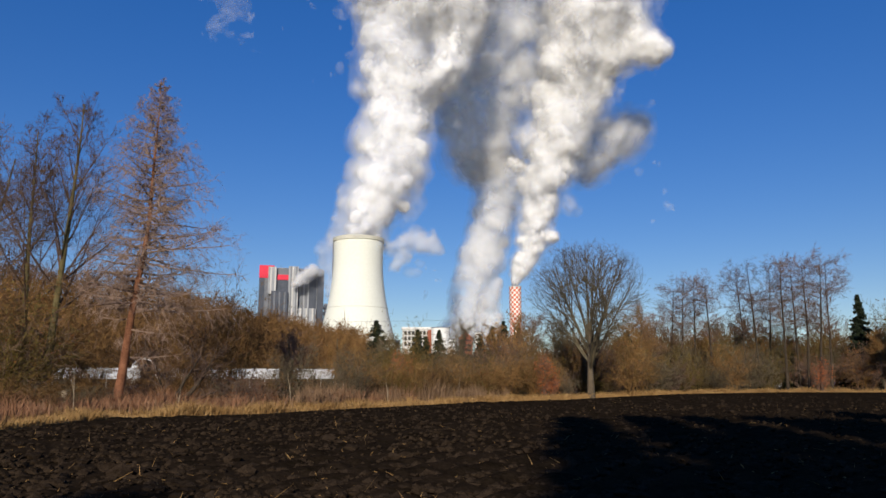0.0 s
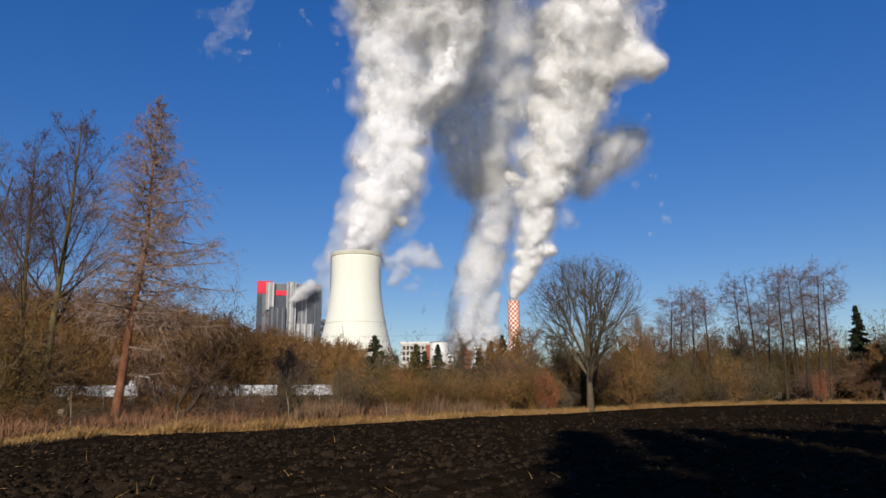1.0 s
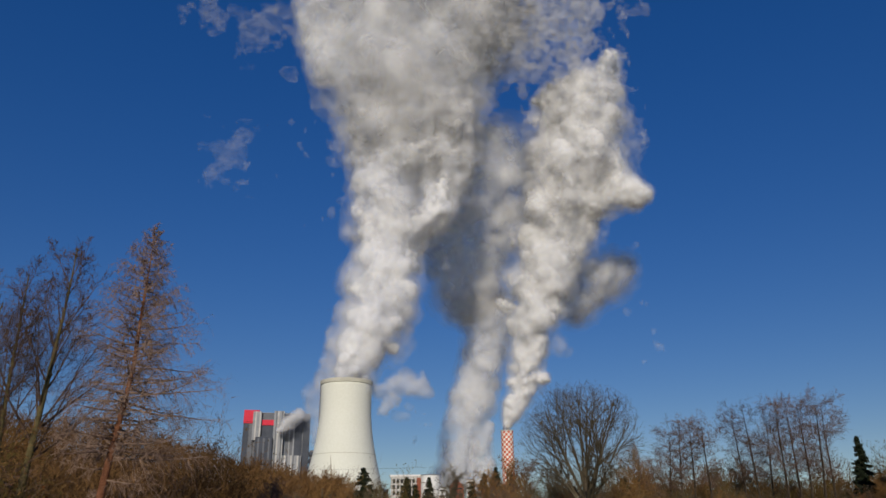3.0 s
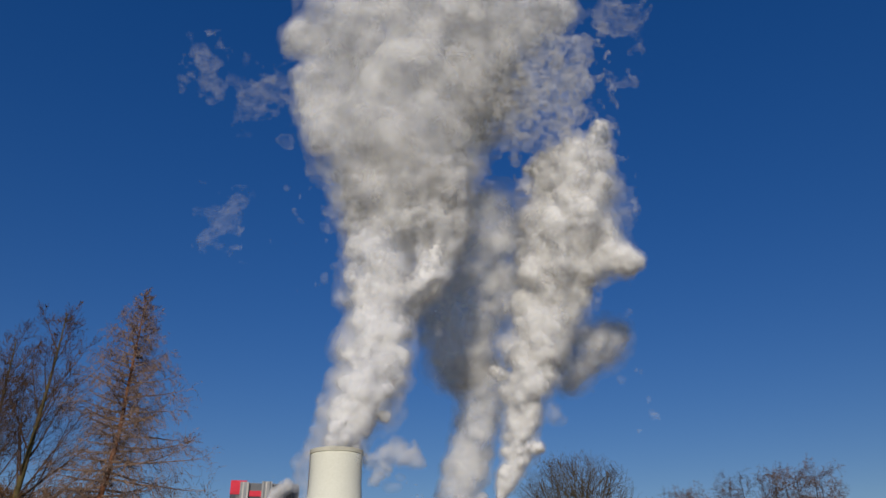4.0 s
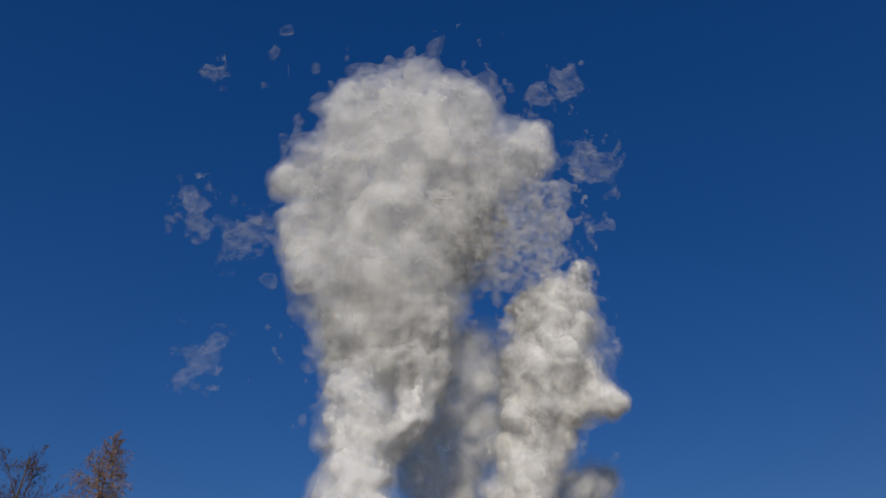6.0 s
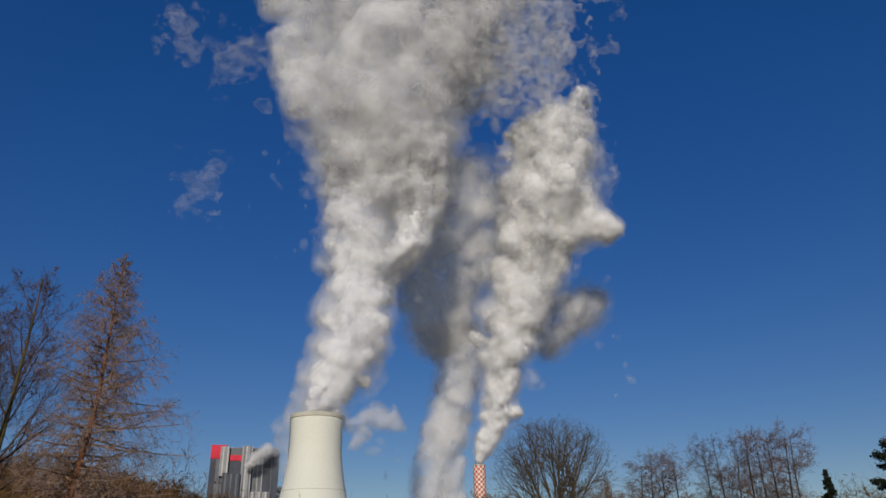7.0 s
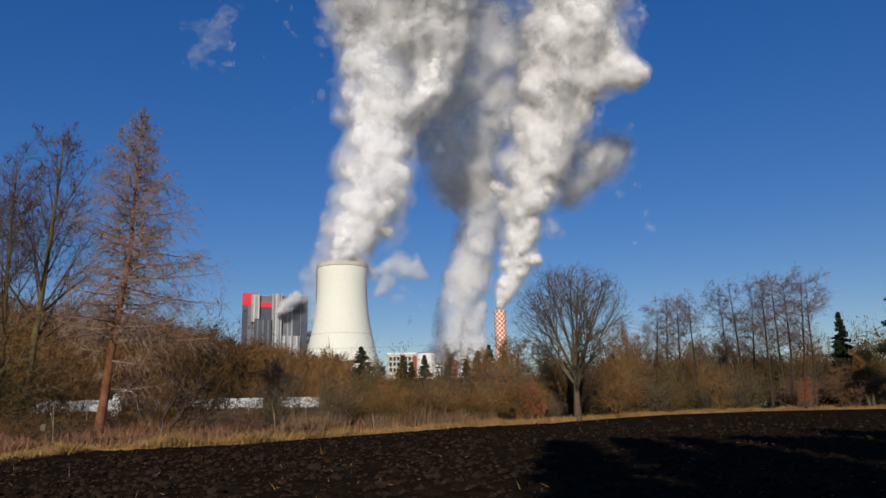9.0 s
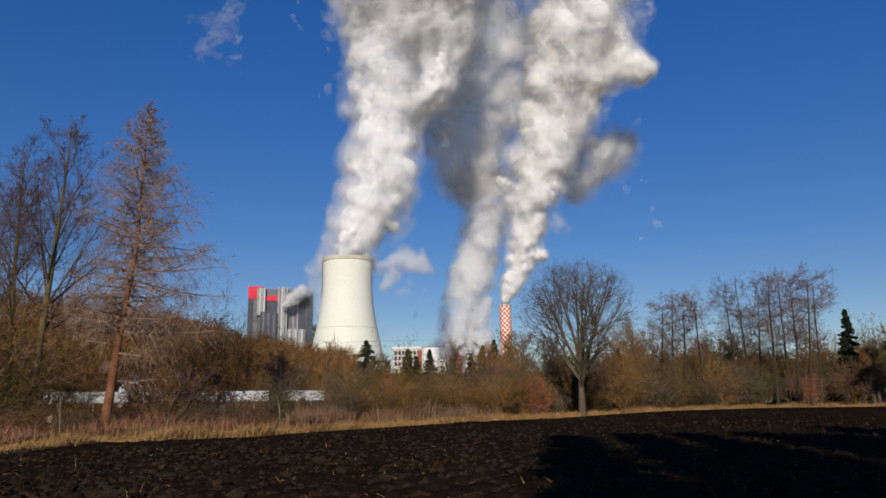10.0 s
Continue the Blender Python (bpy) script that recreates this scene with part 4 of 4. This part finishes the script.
for k, (a, d, e, w) in enumerate(((29.5, 100, 5.5, 0.2), (-5.2, 74, 4.4, 0.44), (-1.95, 88, 3.7, 0.3), (-1.3, 92, 3.1, 0.32), (-0.3, 90, 3.6, 0.28), (25.2, 97, 1.6, 0.35), (2.9, 84, 3.3, 0.3), (3.8, 80, 3.9, 0.33), (4.7, 82, 4.3, 0.3), (5.8, 84, 3.8, 0.36), (14.0, 86, 3.4, 0.3))):
    spruce(on_land(a, d), d * math.tan(radians(e)) + 1.6, "dark green spruce among bare thicket", 70 + k, w)


def pine(place, height):
    rng = np.random.default_rng(91)
    root = thing("pine_tree", place, "dark pine with layered ragged crown", "tree")
    v, f = tubes([((0, 0, -0.2), (0.1, 0, height * 0.55), 0.22, 0.15), ((0.1, 0, height * 0.55), (0, 0, height), 0.15, 0.03)], 8)
    part("trunk", mesh_of("trunk", v, f, [LARCH_BARK], smooth=True), None, root)
    segs, leaf = [], []
    for i in range(46):
        t = rng.uniform(0.35, 1.0)
        a = rng.uniform(0, 6.28)
        L = height * 0.26 * (1.15 - t) ** 0.5 * rng.uniform(0.5, 1.1)
        p = np.array([0.05, 0, height * t])
        q = p + np.array([math.cos(a), math.sin(a), rng.uniform(-0.05, 0.3)]) * L
        segs.append((p, q, 0.05, 0.012))
        for u in np.linspace(0.35, 1.05, 9):
            leaf += [p + (q - p) * u + rng.normal(size=3) * [0.28, 0.28, 0.14] for _ in range(16)]
    v, f = tubes(segs, 4)
    tri = np.concatenate([f[:, [0, 1, 2]], f[:, [0, 2, 3]]])
    v2, f2 = flakes(np.array(leaf), 0.17, rng)
    me = mesh_of("crown", np.concatenate([v, v2]), np.concatenate([tri, f2 + len(v)]), [BARK, NEEDLE], np.concatenate([np.zeros(len(tri), int), np.ones(len(f2), int)]))
    part("crown", me, None, root)
    return root


pine(on_land(33.4, 88), 13.0)


# ---------- thicket ----------
def bush(name, seed, height, twig, leaf_mat, leaves, label, spread=0.45, stems=13):
    """A many-stemmed shrub, built once at the origin."""
    rng = np.random.default_rng(seed)
    FLOOR[0] = 0.013
    root = thing(name, Vector((0, 0, 0)), label, "shrub", "shrubs of the thicket")
    out = lifted(4)
    rule = ((5, 0.1, 0.05, 0.12, 7, 38, 0.5, 0.55), (3, 0.14, 0.05, 0.1, 6, 42, 0.5, 0.55), (2, 0.18, 0.02, 0.1, 4, 45, 0.6, 0.6), (1, 0.2, 0.0, 1, 0, 0, 0, 0))
    for i in range(stems):
        a = rng.uniform(0, 6.28)
        s = rng.uniform(0.1, 1) * spread * 2
        d = np.array([math.cos(a) * s, math.sin(a) * s, 1.0])
        grow(out, rng, (rng.normal() * 0.25, rng.normal() * 0.25, -0.1), d / np.linalg.norm(d), height * rng.uniform(0.6, 1.05), 0.035, 0, rule)
    tips = np.array([s[1] for s in out[2] + out[3]])
    pick = tips[rng.integers(0, len(tips), leaves)] + rng.normal(size=(leaves, 3)) * 0.08 if leaves else None
    return tree_parts(root, out, rng, twig, twig, leaves=pick, leaf_mat=leaf_mat, leaf=0.07, stem="stem_clump")


BUSHES = [bush("shrub", 101, 4.2, THICKET, THICKET, 500, "bare brown shrub of the thicket"),
          bush("shrub", 102, 4.6, OLIVE, OLIVE, 900, "olive-brown shrub of the thicket"),
          bush("shrub", 103, 3.8, TWIG, RUST, 350, "bare shrub holding some rusty leaves", 0.55),
          bush("shrub", 104, 5.2, THICKET, OLIVE, 500, "tall bare shrub of the thicket", 0.32, 11),
          bush("shrub", 105, 3.0, GREY_TWIG, TWIG, 350, "low grey-brown shrub at the thicket edge", 0.6, 14)]
FIRE = bush("shrub", 106, 2.6, TWIG, ORANGE, 900, "small shrub with bright orange-red dead leaves", 0.3, 8)


def plant_thicket():
    rng = np.random.default_rng(77)
    made = []
    for az in np.arange(-36, 38, 0.8):
        for row in range(2):
            a = az + rng.uniform(-0.5, 0.5)
            e = float(field_edge(a))
            if a < -8:
                d, top = (e + 7 + rng.uniform(0, 12), 0.0) if row == 0 else (118 + rng.uniform(0, 14), 2.4)
            else:
                d, top = e + 5 + rng.uniform(0, 5) + row * 9, ((1.8, 2.2)[row] if abs(a) < 3.6 else (2.4, 4.2)[row] if a > 11.5 else (2.0, 3.7)[row])
            if a < -8:
                want = rng.uniform(1.2, 2.1) if row == 0 else d * math.tan(radians(top * rng.uniform(0.5, 0.95))) + 1.4
            else:
                want = d * math.tan(radians(top * rng.uniform(0.55, 1.05))) + 1.6
            if 9 < a < 13.4 and row == 0:
                d, want = d + 5, want * 0.75
            k = rng.choice((2, 1, 4, 1, 0)) if a > 12 else rng.integers(0, 5) if a > -8 else rng.choice((0, 0, 2, 3, 4))
            s = 0.85 * want / (4.2, 4.6, 3.8, 5.2, 3.0)[k]
            made.append((k, a, d, s))
    for k, a, d, s in made:
        w = max(s, 0.75)
        copy_thing(BUSHES[k], Matrix.Translation(on_land(a, d)) @ pose(0, 0, 0, 0, 0, rng.uniform(0, 360)) @ Matrix.Diagonal((w, w, s, 1)))
    for a, d, s in ((7.85, 62, 1.05), (-3.2, 56, 1.1), (-2.6, 57, 0.9), (3.1, 58, 0.75), (26.9, 90, 1.1), (8.3, 62, 0.7), (-4.0, 57, 0.8)):
        copy_thing(FIRE, Matrix.Translation(on_land(a, d)) @ pose(0, 0, 0, 0, 0, a * 40) @ Matrix.Diagonal((0.55 * s, 0.55 * s, s, 1)))


plant_thicket()
for k, a, d in ((0, -18.2, 46), (1, -30.5, 42), (2, -21, 55), (3, 14, 70), (4, -11, 46)):
    BUSHES[k].matrix_world = Matrix.Translation(on_land(a, d))
FIRE.matrix_world = Matrix.Translation(on_land(7.7, 61.5)) @ Matrix.Diagonal((0.5, 0.5, 1.0, 1))


def hill_woods():
    """Bare woods over the hillside and the plain: trunk and ascending twigs, too many to count."""
    rng = np.random.default_rng(123)
    kinds = []
    for s in range(5):
        out = lifted(3)
        rule = ((5, 0.05, 0.02, 0.25, 22, 42, 0.36, 0.5), (3, 0.12, 0.08, 0.1, 7, 40, 0.5, 0.6), (1, 0.15, 0.05, 1, 0, 0, 0, 0))
        grow(out, rng, (0, 0, -0.5), (0, 0, 1), 10.0, 0.16, 0, rule)
        v1, f1 = tubes(out[0], 3)
        f1 = np.concatenate([f1[:, [0, 1, 2]], f1[:, [0, 2, 3]]])
        v2, f2 = slivers([(a, b, 0.085, 0) for a, b, r, _ in out[1]] + [(a, b, 0.06, 0) for a, b, r, _ in out[2]], rng)
        kinds.append((np.concatenate([v1, v2]), np.concatenate([f1, f2 + len(v1)])))
    vs, fs, n = [], [], 0
    spots = [(rng.uniform(-42, 1), rng.uniform(118, 345)) for _ in range(1350)] + [(rng.uniform(-5, 40), rng.uniform(120, 210)) for _ in range(560)]
    for az, d in spots:
        p = polar(az, d)
        v, f = kinds[rng.integers(0, 5)]
        h = rng.uniform(0.55, 1.0) * (1.0 if az < -6 else 0.55 if az < 9 else 0.9)
        t = rng.uniform(0, 6.28)
        rot = np.array([[math.cos(t), -math.sin(t), 0], [math.sin(t), math.cos(t), 0], [0, 0, 1]])
        vs.append((v @ rot.T) * [h * 1.1, h * 1.1, h] + [p.x, p.y, float(land(p.x, p.y))])
        fs.append(f + n)
        n += len(v)
    ob = new("hillside_woods", mesh_of("hillside_woods", np.concatenate(vs), np.concatenate(fs), [WOODS]))
    tagged(ob, "bare brown winter woods covering the hillside", "woods", kind="stuff")


hill_woods()


# ---------- small things ----------
def garden_fence():
    root = thing("panel_fence", polar(-26.6, 106, 0.25), "long pale concrete panel fence behind the shrubs", "fence")
    a, b = polar(-27.6, 106), polar(-7.6, 112)
    L = (b - a).length
    n = int(L // 2.05)
    turn = math.degrees(math.atan2(b.y - a.y, b.x - a.x))
    root.matrix_world = Matrix.Translation((a.x, a.y, 0.25)) @ pose(0, 0, 0, 0, 0, turn)
    panel, post = bmesh.new(), bmesh.new()
    box(panel, 0.05, 2.0, -0.03, 0.03, 1.3, 2.72, 0.01)
    box(post, -0.06, 0.05, -0.06, 0.06, -0.3, 2.78, 0.01)
    first = {}
    for i in range(n):
        if i == 0:
            first["p"], first["q"] = part("panel", panel, FENCE, root), part("post", post, PALE, root)
        elif i % 9 not in (5,) and not 34 < i < 40:
            o = part("panel", first["p"].data, None, root)
            o.location = (i * 2.05, 0, 0)
            o = part("post", first["q"].data, None, root)
            o.location = (i * 2.05, 0, 0)
    return root


garden_fence()


def garden_hut():
    root = thing("barrel_hut", Matrix.Translation(polar(-21.9, 111, 0.3)) @ pose(0, 0, 0, 0, 0, 22) @ Matrix.Diagonal((0.78, 0.9, 1.05, 1)), "small white barrel-roofed hut with dark open side", "hut")
    bm = bmesh.new()
    ring = [(-2.1, 0), (-2.1, 2.6), (-1.75, 3.3), (-0.9, 3.75), (0, 3.9), (0.9, 3.75), (1.75, 3.3), (2.1, 2.6), (2.1, 0)]
    inner = [(x * 0.95, z * 0.97) for x, z in ring]
    rows = [[bm.verts.new((x, y, z)) for x, z in pts] for y, pts in ((0, ring), (5, ring), (5, inner), (0, inner))]
    for r, s in ((0, 1), (1, 2), (2, 3), (3, 0)):
        for i in range(8):
            bm.faces.new((rows[r][i], rows[r][i + 1], rows[s][i + 1], rows[s][i]))
    part("shell", bm, WHITE, root)
    bm = bmesh.new()
    box(bm, -1.9, 1.9, 4.8, 4.9, 0, 3.2)
    part("back_wall", bm, DARKGREY, root)
    bm = bmesh.new()
    box(bm, -1.98, -0.9, 0.05, 0.12, 0, 3.1, 0.01)
    part("front_panel", bm, WHITE, root, "white front panel")
    return root


garden_hut()


def marker_post(az, dist, h, tilt):
    root = Matrix.Translation(on_land(az, dist)) @ pose(0, 0, 0, tilt, tilt, 20)
    bm = bmesh.new()
    box(bm, -0.12, 0.12, -0.12, 0.12, -0.2, h, 0.03)
    me = bpy.data.meshes.new("marker_post")
    bm.to_mesh(me)
    bm.free()
    me.materials.append(WOOD_POST)
    ob = new("boundary_post", me)
    ob.matrix_world = root
    return tagged(ob, "short weathered pale post in the verge grass", "post")


marker_post(-26.9, 39.5, 1.1, 2)


def cable():
    a, b = polar(-30, 560, 42), polar(24, 640, 60)
    pts = []
    for i in range(41):
        t = i / 40
        p = a.lerp(b, t)
        pts.append((p.x, p.y, p.z - 8 * 4 * t * (1 - t)))
    v, f = tubes([(pts[i], pts[i + 1], 0.07, 0.07) for i in range(40)], 5)
    ob = new("power_cable", mesh_of("power_cable", v, f, [WIRE], smooth=True))
    tagged(ob, "thin dark overhead power cable across the valley", "cable")


# a few taller young trees stand up out of the thicket
for k, (a, d, e) in enumerate(((1.2, 74, 4.2), (4.6, 78, 4.7), (6.6, 80, 4.4), (9.0, 84, 4.6), (14.2, 86, 5.2), (15.6, 90, 4.8), (21.0, 98, 4.2), (-7.5, 64, 3.8), (-11.5, 62, 3.6), (-4.3, 66, 3.0), (30.8, 96, 3.2))):
    forked_tree(on_land(a, d), d * math.tan(radians(e)) + 1.6, 200 + k, "young bare tree standing up out of the thicket", ((-0.5, 0.9), (0.6, 1.0)), 0.0, BARK, (GREY_TWIG, THICKET, TWIG)[k % 3])
for a, d, k, s in ((-17.0, 52, 0, 1.45), (-15.6, 54, 3, 1.2), (-18.6, 55, 2, 1.4), (-30.6, 45, 2, 1.3), (-27.0, 50, 0, 1.2), (-33.0, 44, 3, 1.25), (-25.4, 56, 0, 1.1), (-34.5, 47, 0, 1.5)):
    copy_thing(BUSHES[k], Matrix.Translation(on_land(a, d)) @ pose(0, 0, 0, 0, 0, a * 17) @ Matrix.Diagonal((s, s, s, 1)))
cable()


def leaning_stump(place):
    rng = np.random.default_rng(301)
    FLOOR[0] = 0.014
    root = thing("leaning_willow", place, "dark leaning willow with thick low limbs", "tree")
    out = lifted(4)
    rule = ((6, 0.09, 0.06, 0.35, 6, 45, 0.5, 0.55), (4, 0.12, 0.07, 0.1, 7, 42, 0.5, 0.55), (3, 0.15, 0.05, 0.1, 5, 42, 0.5, 0.6), (2, 0.2, 0.02, 1, 0, 0, 0, 0))
    for d, L, r in (((0.9, 0.1, 0.55), 3.6, 0.19), ((0.5, -0.2, 0.7), 3.2, 0.15), ((-0.5, 0.2, 0.8), 2.6, 0.13), ((1.0, 0.3, 0.25), 2.8, 0.12)):
        d = np.array(d)
        grow(out, rng, (0, 0, 0.1), d / np.linalg.norm(d), L, r, 0, rule)
    return tree_parts(root, out, rng, DARK_BARK, TWIG)


leaning_stump(on_land(-20.0, 43.5))


def dead_stalk(az, dist, h, lean, k):
    v, f = tubes([((0, 0, -0.1), (lean * 0.4, 0, h * 0.5), 0.022, 0.018), ((lean * 0.4, 0, h * 0.5), (lean, 0.1, h), 0.018, 0.008), ((lean * 0.4, 0, h * 0.5), (lean * 0.2 - 0.15, 0, h * 0.8), 0.012, 0.006)], 5)
    ob = new("dead_stalk", mesh_of("dead_stalk", v, f, [WOOD_POST], smooth=True))
    ob.matrix_world = Matrix.Translation(on_land(az, dist)) @ pose(0, 0, 0, 0, 0, k * 25)
    return tagged(ob, "pale thin dead stalk leaning in the verge", "stalk", "dead stalks in the verge")


for k in range(6):
    az = -31 + k * 6.3 + 1.6 * math.sin(k * 5.1)
    dead_stalk(az, float(field_edge(az)) + 2.2 + 2.5 * abs(math.sin(k * 2.3)), 0.9 + 1.1 * abs(math.sin(k * 1.7)), 0.7 * math.sin(k * 3.3), k)


def house(az, dist, w, d, h, turn, wall, roof, label):
    root = thing("house", Matrix.Translation(on_land(az, dist)) @ pose(0, 0, 0, 0, 0, turn), label, "house", "houses behind the trees")
    bm = bmesh.new()
    box(bm, -w / 2, w / 2, 0, d, -0.5, h, 0.03)
    vs = [bm.verts.new(c) for c in ((-w / 2, 0, h), (w / 2, 0, h), (0, 0, h + w * 0.42), (-w / 2, d, h), (w / 2, d, h), (0, d, h + w * 0.42))]
    bm.faces.new((vs[0], vs[1], vs[2]))
    bm.faces.new((vs[3], vs[5], vs[4]))
    part("wall", bm, wall, root)
    for s in (-1, 1):
        bm = bmesh.new()
        e, t, z = w / 2 + 0.4, 0.18, w * 0.42
        pts = ((s * e, -0.4, h - 0.3), (0, -0.4, h + z + 0.02), (0, d + 0.4, h + z + 0.02), (s * e, d + 0.4, h - 0.3))
        low = [bm.verts.new(c) for c in pts]
        top = [bm.verts.new((c[0], c[1], c[2] + t)) for c in pts]
        bm.faces.new(low)
        bm.faces.new(top)
        for i in range(4):
            bm.faces.new((low[i], low[(i + 1) % 4], top[(i + 1) % 4], top[i]))
        part("roof", bm, roof, root)
    bm = bmesh.new()
    box(bm, 0.8, 1.4, d * 0.5, d * 0.5 + 0.6, h + w * 0.2, h + w * 0.42 + 1.0, 0.03)
    part("chimney", bm, BRICK, root)
    for x, z in ((-w * 0.25, 1.0), (w * 0.25, 1.0), (0, h - 0.6)):
        bm = bmesh.new()
        box(bm, x - 0.5, x + 0.5, -0.06, -0.004, z, z + 1.3)
        win = part("window", bm, GLASS, root)
        bm = bmesh.new()
        box(bm, x - 0.6, x + 0.6, -0.12, -0.004, z - 0.1, z - 0.004)
        part("sill", bm, PALE, win)
    return root


house(24.3, 128, 7.0, 9, 3.4, -30, WHITE, BRICK, "small white gabled house seen between the bare trees")
house(31.6, 150, 8.0, 10, 3.2, -50, PALE, CHECK_RED, "pale house with orange tiled roof behind the pine")
house(30.4, 170, 7.0, 9, 3.0, 10, WHITE, BRICK, "white house with red roof at the far field end")
house(-7.3, 128, 3.4, 5, 2.2, 20, WHITE, BRICK, "little white garden house with a red roof")

# spruces added out of sight on the sunny side to shade the field
SHADE = spruce(Vector((-2.6, -34, -0.05)), 24.0, "unseen tall dark spruce added to shade the field", 95, 0.15, "spruces by the field", 0.05, 2.2)
ROW = [(0.2 + 2.6 * k, -33 + 2.0 * math.sin(k * 2.1) + 0.25 * k, 1 + 0.04 * math.sin(k * 3.7)) for k in range(10)]
ROW += [(25 + 4.2 * k, -24 + 4.0 * k, 1.05) for k in range(6)] + [(-19 + 3.4 * k, -55 + 0.8 * math.sin(k * 4), 1.0) for k in range(4)] + [(6 + 5 * k, -44 + 3 * k, 1.15) for k in range(6)]
for x, y, s in ROW:
    copy_thing(SHADE, Matrix.Translation((x, y, -0.05)) @ pose(0, 0, 0, 0, 0, x * 31) @ Matrix.Diagonal((s, s, s, 1)))
